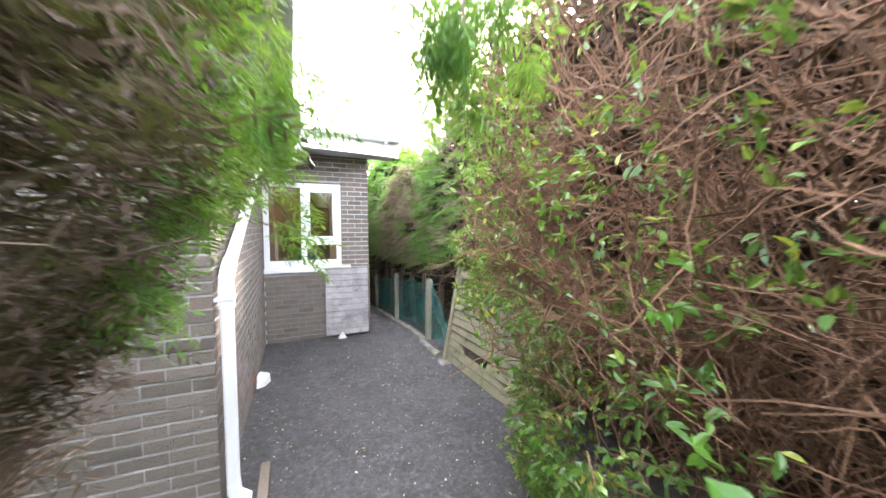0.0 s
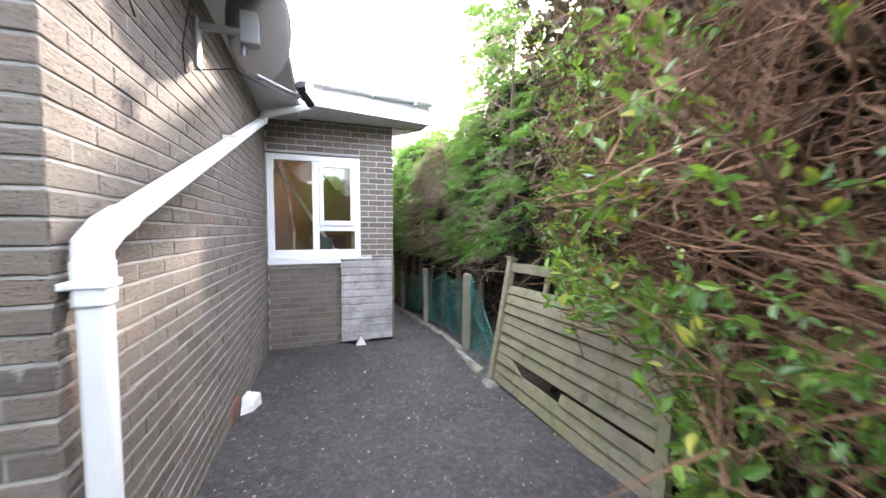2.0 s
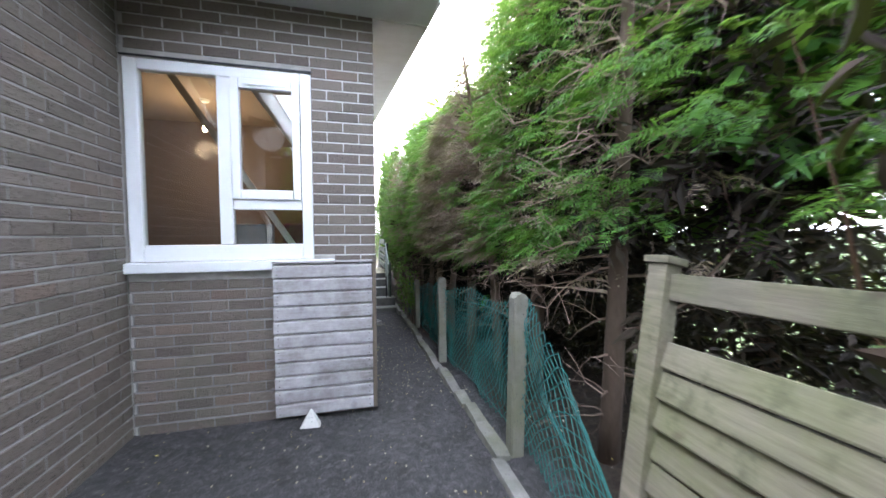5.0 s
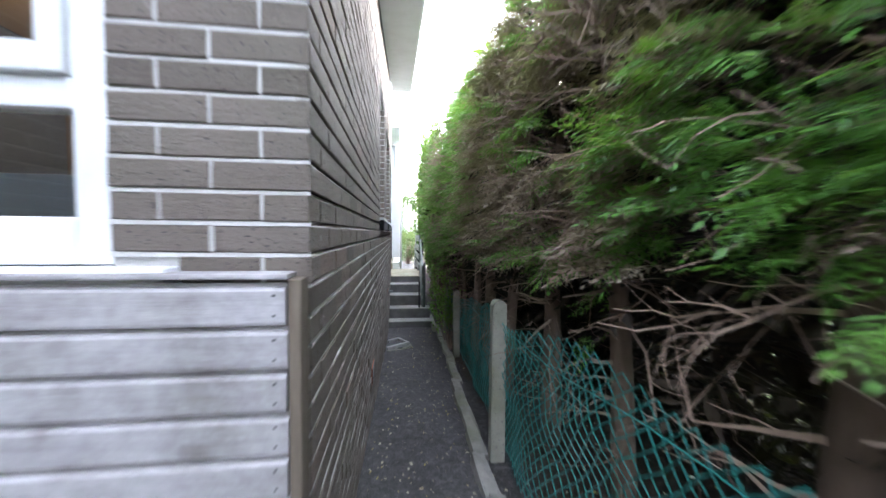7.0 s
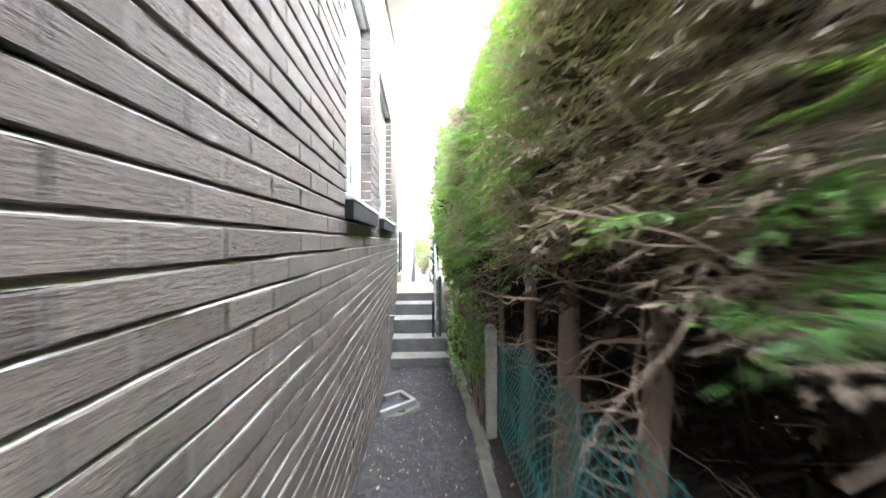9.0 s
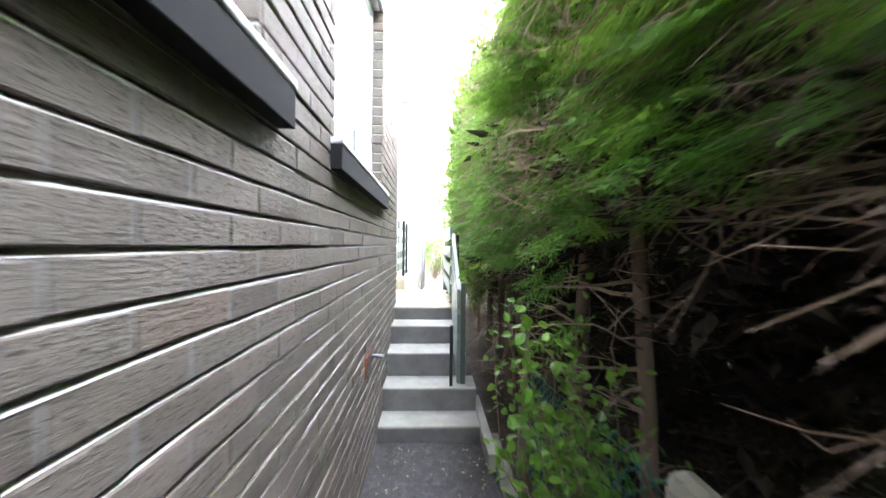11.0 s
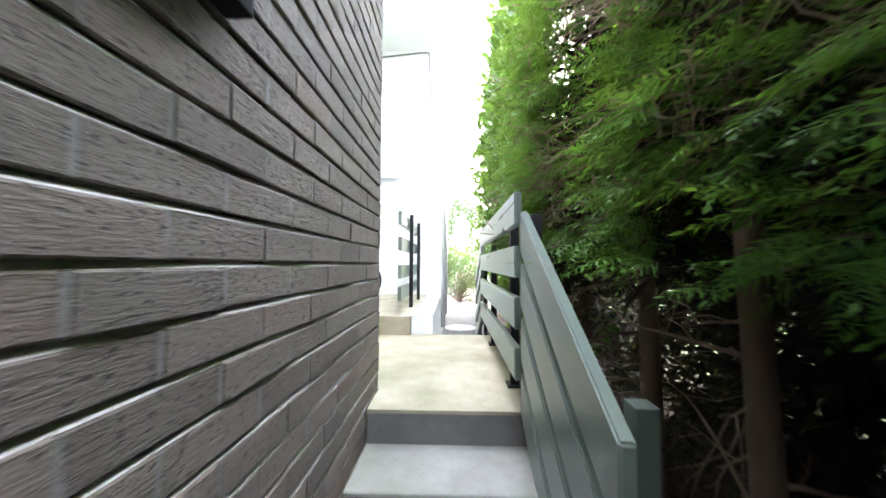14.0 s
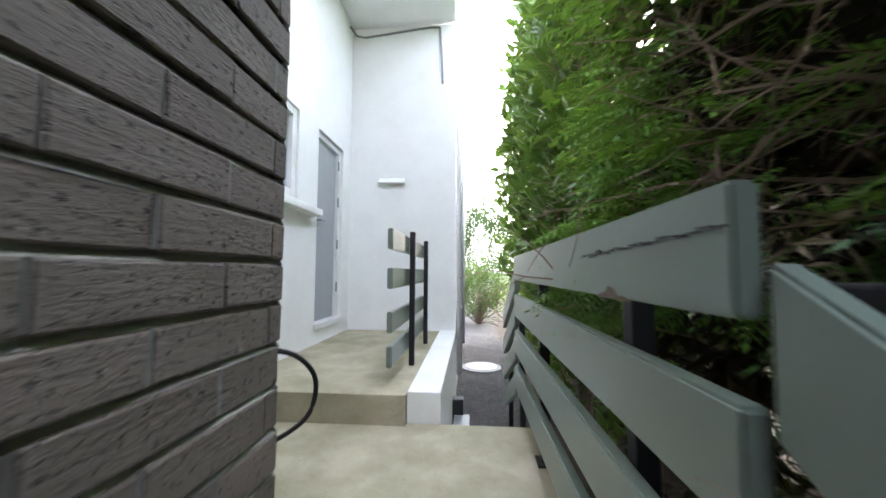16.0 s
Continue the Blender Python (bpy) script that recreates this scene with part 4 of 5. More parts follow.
# rough kerb stones under the fence
kerb = at_world(empty("kerb_edging", "rough broken concrete edging along the foot of the fence", "kerb", at=(.75, 1.5, 0), kind="structure"))
rk = random.Random(11)
y = -1.65
while y < 5.5:
    ln = rk.uniform(.22, .42)
    x = fence_x(y) - .095 + rk.uniform(-.015, .015)
    z = ground_z(y + ln / 2)
    bm = bmesh.new()
    for k in range(16):
        bm.verts.new((x + rk.uniform(-.055, .055), y + rk.uniform(0, ln), z + rk.uniform(-.06, .055)))
    for cx in (-.05, .05):
        for cy in (.01, ln - .01):
            bm.verts.new((x + cx, y + cy, z - .06))
            bm.verts.new((x + cx * .8, y + cy, z + .045 + rk.uniform(-.02, .01)))
    bmesh.ops.convex_hull(bm, input=bm.verts[:])
    bmesh.ops.delete(bm, geom=[v for v in bm.verts if not v.link_faces], context="VERTS")
    lpart("kerb_stone", bm, KERB, kerb)
    y += ln + .005
# low concrete edge beside the lower steps
tagged(link("edge_slab", bx(.806, .872, 5.35, 6.3, -.7, -.43, .010), STEP), "low concrete edge slab beside the bottom step", "kerb")

# ---- timber rails ----
def slat(bm_pts_y0, z0, y1, z1, h, x, t=.032):
    """A board in a plane of constant x between two ends, h high."""
    bm = bmesh.new()
    prism(bm, [(bm_pts_y0, z0), (y1, z1), (y1, z1 + h), (bm_pts_y0, z0 + h)], 0, x, x + t)
    bmesh.ops.bevel(bm, geom=bm.edges[:], offset=.005, segments=2, affect="EDGES")
    return bm


rail = at_world(empty("landing_rail", "grey-green painted timber slat rail along the landing, top board split", "railing", at=(.64, 7.7, .29)))
for i, z in enumerate((1.062, .845, .632, .425)):
    lpart("slat", slat(6.872, z, 8.66, z, .142 if i == 0 else .132, .612), RAIL, rail)
for y in (7.20, 8.08):
    lpart("post", bx(.648, .690, y - .02, y + .02, .296, 1.10, .003), STEEL, rail, "dark steel post")
    lpart("foot_plate", bx(.63, .715, y - .045, y + .045, .296, .306, .002), STEEL, rail)
bm = bmesh.new()
for k in range(22):
    yy = 6.876 + k * .022
    zc, ht = 1.157 - .0006 * k + .0022 * math.sin(k * 1.7), .0014 + (.003 if 15 < k < 19 else 0) + .0006 * math.sin(k * 2.9)
    add_box(bm, .6095, .6125, yy, yy + .024, zc - ht, zc + ht)
lpart("crack", bm, BLACK, rail, "dark split in the top board")
chip = bmesh.new()
prism(chip, [(7.10, 1.060), (7.13, 1.068), (7.15, 1.066), (7.165, 1.080), (7.19, 1.083), (7.205, 1.071), (7.235, 1.066), (7.25, 1.060)], 0, .6095, .6135)
lpart("chip", chip, CLADB, rail, "splintered bare wood over the post")

srail = at_world(empty("stair_rail", "grey-green painted timber slat rail sloping down the steps", "railing", at=(.66, 6.4, .0)))
for i, z in enumerate((.95, .735, .515, .30)):
    lpart("slat", slat(6.862, z, 6.02, z - .515, .17, .634), RAIL, srail)
lpart("post", bx(.668, .71, 6.03, 6.075, -.223, .66, .004), DARKRAIL, srail, "dark green timber post")
lpart("post", bx(.668, .71, 6.80, 6.84, .17, 1.10, .004), STEEL, srail, "dark steel post")
lpart("foot_post", bx(.572, .60, 5.985, 6.02, -.222, .30, .003), STEEL, srail)

frail = at_world(empty("far_rail", "grey-green painted rail sloping down to the far path", "railing", at=(.63, 9.0, .2)))
for i, z in enumerate((1.0, .79, .58, .37)):
    lpart("slat", slat(8.70, z, 9.5, z - .36, .13, .62), RAIL, frail)
for y in (8.78, 9.42):
    lpart("post", bx(.655, .69, y - .018, y + .018, ground_z(y) - .2, .95 - (y - 8.7) * .4, .003), STEEL, frail, "dark steel post")

prail = at_world(empty("porch_rail", "short grey-green slat rail on dark posts at the porch edge", "railing", at=(-.09, 9.3, .455)))
for z in (1.238, 1.013, .767, .576):
    lpart("slat", slat(8.44, z, 9.80, z, .118, -.118), RAIL, prail)
for y in (8.98, 9.73):
    lpart("post", bx(-.082, -.045, y - .018, y + .018, .456, 1.395, .003), STEEL, prail, "dark steel post")

# ---- porch: door, window, pipes, vent ----
door = at_world(empty("door_1", "dark glazed house door in a white frame, closed", "door", at=(-1.05, 9.9, .62), kind="structure"))
bm = bmesh.new()
for b in ((9.572, 9.622, .64, 2.438), (10.146, 10.198, .64, 2.438), (9.624, 10.144, 2.385, 2.438)):
    add_box(bm, PX - .12, PX - .03, *b, .005)
lpart("door_frame", bm, UPVC, door)
lpart("threshold", bx(PX - .12, PX + .02, 9.55, 10.22, .585, .638, .006), UPVC, door)
lpart("door_leaf", bx(PX - .11, PX - .065, 9.624, 10.144, .642, 2.383, .004), m_plain("door_grey", (.36, .38, .40), .35), door)
for z in (.95, 1.4, 1.85, 2.25):
    lpart("hinge", bx(PX - .032, PX - .022, 10.125, 10.150, z - .05, z + .05, .002), GREY, door)
lpart("door_handle", tube([(PX - .065, 9.70, 1.60), (PX - .02, 9.70, 1.60), (PX - .02, 9.80, 1.60)], .010, 8), GREY, door)
pw = at_world(empty("window_4", "white framed porch window with a pale sill", "window", at=(-1.05, 8.7, 1.7), kind="structure"))
bm = bmesh.new()
for b in ((8.105, 8.165, 1.705, 2.435), (9.135, 9.195, 1.705, 2.435), (8.167, 9.133, 2.375, 2.435), (8.167, 9.133, 1.705, 1.765)):
    add_box(bm, PX - .09, PX - .02, *b, .005)
lpart("window_frame", bm, UPVC, pw)
lpart("pane", bx(PX - .062, PX - .056, 8.16, 9.14, 1.76, 2.38), GLASS, pw).visible_shadow = False
lpart("window_sill", bx(PX - .02, PX + .09, 8.0, 9.50, 1.60, 1.66, .012), RENDERW, pw)
tagged(link("porch_cable", tube([(-1.04, 10.30, 3.96), (-1.0, 10.41, 3.92), (-.9, 10.42, 3.90), (-.1, 10.42, 3.99), (0.0, 10.42, 3.98), (.02, 10.42, 3.6), (.03, 10.42, 3.3)], .012, 7), GREY), "grey cable looped under the porch ceiling", "cable")
dp = at_world(empty("far_downpipe", "white round downpipe on the corner of the white wall", "downpipe", at=(.22, 10.4, -.1)))
lpart("pipe", tube([(.225, 10.40, .0), (.225, 10.40, 3.98)], .032, 12), UPVC, dp, smooth=True)
for z in (.7, 2.0, 3.3):
    lpart("clip", bx(.186, .262, 10.375, 10.425, z, z + .03, .003), UPVC, dp)
fp = at_world(empty("far_downpipe", "slim grey downpipe at the far end of the white wall", "downpipe", at=(.22, 13.2, -.2)))
lpart("pipe", tube([(.215, 13.2, -.22), (.215, 13.2, 3.9)], .028, 10), GREY, fp, smooth=True)
lpart("clip", bx(.184, .247, 13.17, 13.23, 1.2, 1.23, .003), GREY, fp)
vt = at_world(empty("wall_vent", "small white hooded vent on the porch wall", "vent", at=(-.55, 10.42, 2.1)))
lpart("hood", hexa(bmesh.new(), [(-.70, 10.43, 2.16), (-.40, 10.43, 2.16), (-.40, 10.37, 2.12), (-.70, 10.37, 2.12)], [(-.70, 10.43, 2.19), (-.40, 10.43, 2.19), (-.40, 10.37, 2.135), (-.70, 10.37, 2.135)]), UPVC, vt)
hose = at_world(empty("hose_loop", "black cable looping out of the end of the brick wall", "cable", at=(-.1, 7.15, .7)))
def hose_run(pts, r):
    """A smooth tube through points."""
    pts = [Vector(p) for p in pts]
    out = []
    for a, b, c, d in zip([pts[0]] + pts, pts, pts[1:], pts[2:] + [pts[-1]]):
        for k in range(5):
            t = k / 5
            out.append(.5 * (2 * b + (c - a) * t + (2 * a - 5 * b + 4 * c - d) * t * t + (3 * b - a - 3 * c + d) * t ** 3))
    return tube(out + [pts[-1]], r, 8)


lpart("loop", hose_run([(-.26, 7.128, .90), (-.20, 7.25, .93), (-.11, 7.36, .905), (-.062, 7.40, .85), (-.052, 7.40, .79), (-.075, 7.39, .73), (-.14, 7.35, .69), (-.24, 7.26, .67), (-.28, 7.15, .66)], .0065), BLACK, hose, smooth=True)
lpart("loop", hose_run([(-.28, 7.15, .60), (-.22, 7.26, .53), (-.11, 7.39, .46), (-.066, 7.42, .39), (-.075, 7.42, .33), (-.13, 7.40, .303), (-.30, 7.36, .300)], .005), GREY, hose, "grey cable drooping to the landing", smooth=True)
gr = at_world(empty("gully_cover", "small grey metal gully cover beside the kerb", "drain cover", at=(.27, 9.3, ground_z(9.3))))
lpart("cover", bx(.215, .34, 9.15, 9.42, -.12, -.04, .006), GREY, gr)
lpart("hopper", bx(.20, .29, 9.40, 9.50, -.12, .08, .01), BLACK, gr)
mh = at_world(empty("manhole_cover", "pale round manhole cover in the far path", "manhole cover", at=(.5, 11.5, -.21)))
lpart("lid", tube([(.50, 11.5, -.23), (.50, 11.5, -.195)], [.22, .22], 24), PALESTONE, mh)
lpart("rim", tube([(.50, 11.5, -.23), (.50, 11.5, -.203)], [.27, .27], 24), GREY, mh)
# ---- plants ----
RS = np.random.RandomState(7)


def unit(v):
    return v / np.maximum(np.linalg.norm(v, axis=-1, keepdims=True), 1e-9)


def scatter(base_v, base_f, pos, fwd, up, size):
    """Copies of a small shape (length 1 along x, z up) set at places, with directions and sizes, as one array."""
    fwd = unit(fwd)
    side = unit(np.cross(up, fwd))
    top = np.cross(fwd, side)
    v = pos[:, None] + size[:, None, None] * (base_v[None, :, :1] * fwd[:, None] + base_v[None, :, 1:2] * side[:, None] + base_v[None, :, 2:] * top[:, None])
    f = base_f[None] + (np.arange(len(pos)) * len(base_v))[:, None, None]
    return v.reshape(-1, 3), f.reshape(-1, base_f.shape[1])


def frond_shape(pairs=6, width=.40, fat=.55):
    """A flat feathery spray: a stem with side shoots that point forward, all joined."""
    v, f = [], []
    stem = []
    for i in range(pairs + 1):
        x = i / pairs
        stem.append(len(v))
        v.append((x * .86, -.008, -.16 * x * x))
        v.append((x * .86, .008, -.16 * x * x))
    for i in range(pairs):
        f.append((stem[i], stem[i] + 1, stem[i + 1] + 1, stem[i + 1]))
    for i in range(pairs):
        x = i / pairs * .86
        z = -.16 * (i / pairs) ** 2
        w = width * (1 - .62 * i / pairs) * (.6 if i == 0 else 1) * (1 + .12 * math.sin(i * 2.4))
        for s, st in ((-1, stem[i]), (1, stem[i] + 1)):
            b = len(v)
            v += [(x + .01 + (.30 - .18 * fat) * w, s * .50 * w, z - .02), (x + .78 * w, s * .95 * w, z - .10), (x + (.40 + .18 * fat) * w, s * .30 * w, z - .02)]
            f.append((st, b, b + 1, b + 2) if s > 0 else (st, b + 2, b + 1, b))
    b = len(v)
    v += [(.95, -.05, -.18), (1.10, 0, -.21), (.95, .05, -.18)]
    f.append((stem[-1], b, b + 1, b + 2))
    return np.array(v), np.array(f)


def leaf_quads(width=.42, fold=.10):
    w = width / 2
    v = np.array([(0, 0, 0), (.28, w, fold), (.66, w * .86, fold * .8), (1, 0, -.08), (.66, -w * .86, fold * .8), (.28, -w, fold)])
    return v, np.array([(0, 3, 2, 1), (0, 5, 4, 3)])


class Wood:
    """Collects tapered three-sided shoots."""
    def __init__(self):
        self.v, self.f, self.n = [], [], 0

    def shoot(self, pts, r0, r1, sides=3):
        pts = np.asarray(pts, float)
        n = len(pts)
        d = unit(np.gradient(pts, axis=0))
        a = unit(np.cross(d, np.array([.3, .2, .93])))
        b = np.cross(d, a)
        r = np.linspace(r0, r1, n)[:, None]
        ring = [pts + r * (math.cos(t) * a + math.sin(t) * b) for t in np.arange(sides) * 2 * math.pi / sides]
        self.v.append(np.stack(ring, 1).reshape(-1, 3))
        k = np.arange(n - 1)[:, None] * sides
        s = np.arange(sides)[None]
        s2 = (s + 1) % sides
        q = np.stack([k + s, k + s2, k + sides + s2, k + sides + s], -1).reshape(-1, 4) + self.n
        self.f.append(q)
        self.n += n * sides

    def make(self, name, material, parent, label=""):
        return fast_mesh(name, np.concatenate(self.v), np.concatenate(self.f), material, parent, label)


def wander(p, d, length, n, bend, droop=0.0):
    """A wavering line of n + 1 points from p."""
    pts = [np.array(p, float)]
    d = unit(np.array(d, float))
    for _ in range(n):
        d = unit(d + RS.normal(0, bend, 3) + np.array([0, 0, -droop]))
        pts.append(pts[-1] + d * length / n)
    return np.array(pts)


FROND = frond_shape(5, .36, .22)
FROND_DEAD = frond_shape(3, .50, .18)
FROND_WIDE = frond_shape(2, .85, 1.3)
FROND_DARK = frond_shape(3, .62, .50)
FROND_TWIG = frond_shape(3, .42, .08)
LEAF = leaf_quads()
LEAF_LONG = leaf_quads(.46, .05)


def foliage(name, clumps, dirs, per, size, spread, material, parent, shape=FROND, label="", lift=.15):
    """Sprays fanned round the clump centres."""
    n = len(clumps)
    c = np.repeat(clumps, per, 0)
    d = np.repeat(dirs, per, 0)
    fw = unit(d + RS.normal(0, .55, (n * per, 3)) + np.array([0, 0, -lift]))
    pos = c + RS.normal(0, spread, (n * per, 3)) - d * RS.uniform(0, spread * 2.2, (n * per, 1))
    up = unit(np.array([0, 0, 1.0]) + RS.normal(0, .45, (n * per, 3)))
    v, f = scatter(*shape, pos, fw, up, RS.uniform(.6, 1.25, n * per) * size)
    return fast_mesh(name, v, f, material, parent, label)


def sprigs(name, places, dirs, per, size, material, parent, shape, label=""):
    """Flat drooping sprigs: sprays laid side by side in a fan that lies nearly level."""
    n = len(places)
    d = np.repeat(dirs, per, 0)
    side = unit(np.cross(d, np.array([0, 0, 1.0])))
    reach = RS.uniform(-.14, .08, (n * per, 1))
    across = RS.normal(0, .055, (n * per, 1)) * (1 - reach * 2.5)
    pos = np.repeat(places, per, 0) + d * reach + side * across + np.stack([np.zeros(n * per), np.zeros(n * per), RS.normal(0, .016, n * per)], 1)
    pos[:, 2] -= np.maximum(0, reach[:, 0] + .05) * .35
    fw = unit(d + side * across * 7 + RS.normal(0, .22, (n * per, 3)) + np.array([0, 0, -.22]))
    up = unit(np.array([0, 0, 1.0]) - .35 * d + RS.normal(0, .30, (n * per, 3)))
    v, f = scatter(*shape, pos, fw, up, RS.uniform(.6, 1.3, n * per) * size)
    return fast_mesh(name, v, f, material, parent, label)


def face_x(z, y):
    """The hedge's face towards the passage at a height."""
    base = .84 + float(np.interp(y, [-.3, 1.0], [.05, .3])) * max(0, z - 2.15) + .10 * math.sin(y * 2.3) + .07 * math.sin(y * 5.1 + z * 3)
    if z < 1.0:
        base += (1.0 - z) * .35
    if y < .2:
        base += .16 * min(1, (.2 - y) / 1.2)
    return base


def conifer(y0, seed, green, brown, low, top):
    RS.seed(seed)
    g = ground_z(y0) + .03
    tx = 1.22 + RS.uniform(-.08, .10)
    tree = empty("conifer_tree", "tall dark conifer in the hedge, brown and bare inside", "tree", "conifer hedge", at=(tx, y0, g))
    off = np.array([tx, y0, g])
    wood = Wood()
    tr = wander((0, 0, -.05), (RS.normal(0, .03), RS.normal(0, .03), 1), (top - g) * .8, 10, .025)
    bm = tube([tuple(p) for p in tr], list(np.linspace(RS.uniform(.055, .085) * (1 if y0 < 4 else .6), .012, 11)), 10)
    part("trunk", bm, BARK, tree, smooth=True)
    nlimb = 64
    for i in range(nlimb):
        z = .25 + ((top - g) * .8 - .4) * (i + RS.uniform(0, 1)) / nlimb
        p = np.array([np.interp(z, tr[:, 2], tr[:, 0]), np.interp(z, tr[:, 2], tr[:, 1]), z])
        ang = RS.uniform(0, 2 * math.pi) if i % 3 else math.pi + RS.normal(0, .5)
        ln = RS.uniform(.35, .75) * (1.0 if z < 2.4 else max(.3, 1 - (z - 2.4) / 2.4))
        dr = np.array([math.cos(ang), math.sin(ang), RS.uniform(-.15, .35)])
        if z + g < 1.0 and i % 2:
            continue
        if dr[0] < -.3:
            room = max(.12, (tx - face_x(z + g, y0)) / max(.3, -dr[0]))
            ln = min(ln, room)
        pts = wander(p, dr, ln, 5, .16, .03)
        wood.shoot(pts, RS.uniform(.007, .014), .003)
        for _ in range(9 if z + g > 1.05 else 3):
            k = RS.randint(1, 6)
            q = pts[k]
            sd = unit(dr + RS.normal(0, .75, 3) + np.array([0, 0, -.1]))
            tw = wander(q, sd, RS.uniform(.10, .34), 3, .25, .06)
            wood.shoot(tw, .0035, .0012)
            for _ in range(1):
                wood.shoot(wander(tw[RS.randint(1, 4)], unit(sd + RS.normal(0, .8, 3)), RS.uniform(.05, .16), 2, .25), .0018, .0008)
    wood.make("branchwork", TWIG, tree, "bare brown branches and twigs")

    def shell(n, zlo, zhi, depth):
        out = []
        while len(out) < n:
            z = RS.uniform(zlo, zhi)
            y = y0 + RS.normal(0, .42)
            x = face_x(z, y) + abs(RS.normal(0, depth))
            out.append((x, y, z))
        a = np.array(out)
        d = np.stack([-np.ones(n), RS.normal(0, .45, n), RS.uniform(-.25, .45, n)], 1)
        return a - off, unit(d)
    def pads(n, zlo, zhi, depth, want):
        """Sprigs of the hedge's face: their places, and the way that they point."""
        c, d = shell(n, zlo, zhi, depth)
        keep = np.array([want(q[1] + off[1], q[2] + off[2]) for q in c])
        d[:, 2] = RS.uniform(-.35, .20, n)
        return c[keep], unit(d[keep])

    def leafy(y, z):
        """Green all over at both ends of the hedge; in the middle only high up and in tufts."""
        bare = float(np.interp(y, [-.5, .4, 2.6, 3.3], [0, 1, 1, 0]))
        lowest = low + .18 * noise.noise((y * 2.3, seed * .3, 2))
        if .45 < y < 1.25:
            lowest -= .55 * math.sin((y - .45) / .8 * math.pi)
        if z < lowest:
            return False
        tuft = noise.noise((y * 2.6, z * 2.6, 5.5))
        edge = -.42 + (.70 if y > 1.35 else .34) * bare * max(0.0, min(1.0, (2.9 - z) / .5)) + .20 * max(0.0, 1.7 - z)
        return tuft > edge

    def withered(y, z):
        return noise.noise((y * 2.2, z * 2.2, 8.5)) > -.18

    c, d = pads(int(green * .78), low - (.5 if .3 < y0 < 1.4 else 0), top, .12, leafy)
    sprigs("crown", c, d, 14, .118, CONIFER, tree, FROND)
    c, d = pads(int(brown * 1.4), 1.12, 3.2, .15, withered)
    sprigs("dead_foliage", c + np.array([.06, 0, 0]), d, 13, .120, DEADFROND, tree, FROND_TWIG, "dead brown sprays")
    if y0 > 4.5:
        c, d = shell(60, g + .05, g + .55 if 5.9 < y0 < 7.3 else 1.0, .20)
        tagged(foliage("low_twig", c + np.array([.22, 0, 0]), d, 7, .17, .12, SHADEFROND, tree, FROND_DEAD, "dead tangled sprays near the ground, coloured dark for shade"), kind="stuff")
    # inner sprays added to block light, their colour dark as shade
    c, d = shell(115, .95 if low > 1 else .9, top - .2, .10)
    foliage("inner_foliage", c + np.array([.42, 0, 0]), d, 7, .24, .12, SHADEFROND, tree, FROND_DARK, "withered inner sprays, coloured dark for the hedge's shade")
    return tree


TREES = [(-1.05, 350, 40, 1.25, 5.0), (-.22, 330, 60, 1.2, 5.0), (.55, 230, 250, 1.15, 3.9), (1.29, 100, 310, 1.1, 3.5), (2.10, 100, 300, 1.05, 3.2), (2.75, 130, 210, 1.0, 3.0),
         (3.36, 220, 80, 1.22, 2.9), (4.15, 240, 40, 1.0, 3.3), (4.85, 280, 30, .68, 3.9), (5.55, 290, 20, .85, 4.3), (6.3, 270, 20, .90, 4.4), (7.0, 260, 20, .90, 4.5), (7.7, 250, 30, .90, 4.5)]
for i, (y0, gn, br, low, top) in enumerate(TREES):
    tree = conifer(y0, 100 + i, gn, br, low, top)
    if y0 == 5.55:
        # two bent bare stems that fork beside the steps
        o = tree.location
        for line, r0 in ((((.96, 5.10, .02), (.96, 5.14, .34), (1.0, 5.31, .51), (1.05, 5.46, .55), (1.07, 5.56, .63), (1.08, 5.61, .76), (1.10, 5.68, 1.15)), .017),
                         (((.98, 5.36, .02), (.99, 5.42, .30), (1.03, 5.52, .46), (1.06, 5.63, .52), (1.07, 5.60, .60), (1.08, 5.59, .68)), .011)):
            pts = [Vector(q) - o for q in line]
            part("bare_stem", tube([tuple(q) for q in pts], [r0 * (1 - .09 * j) for j in range(len(pts))], 8), BARE_STEM, tree, "bent bare brown stem", smooth=True)

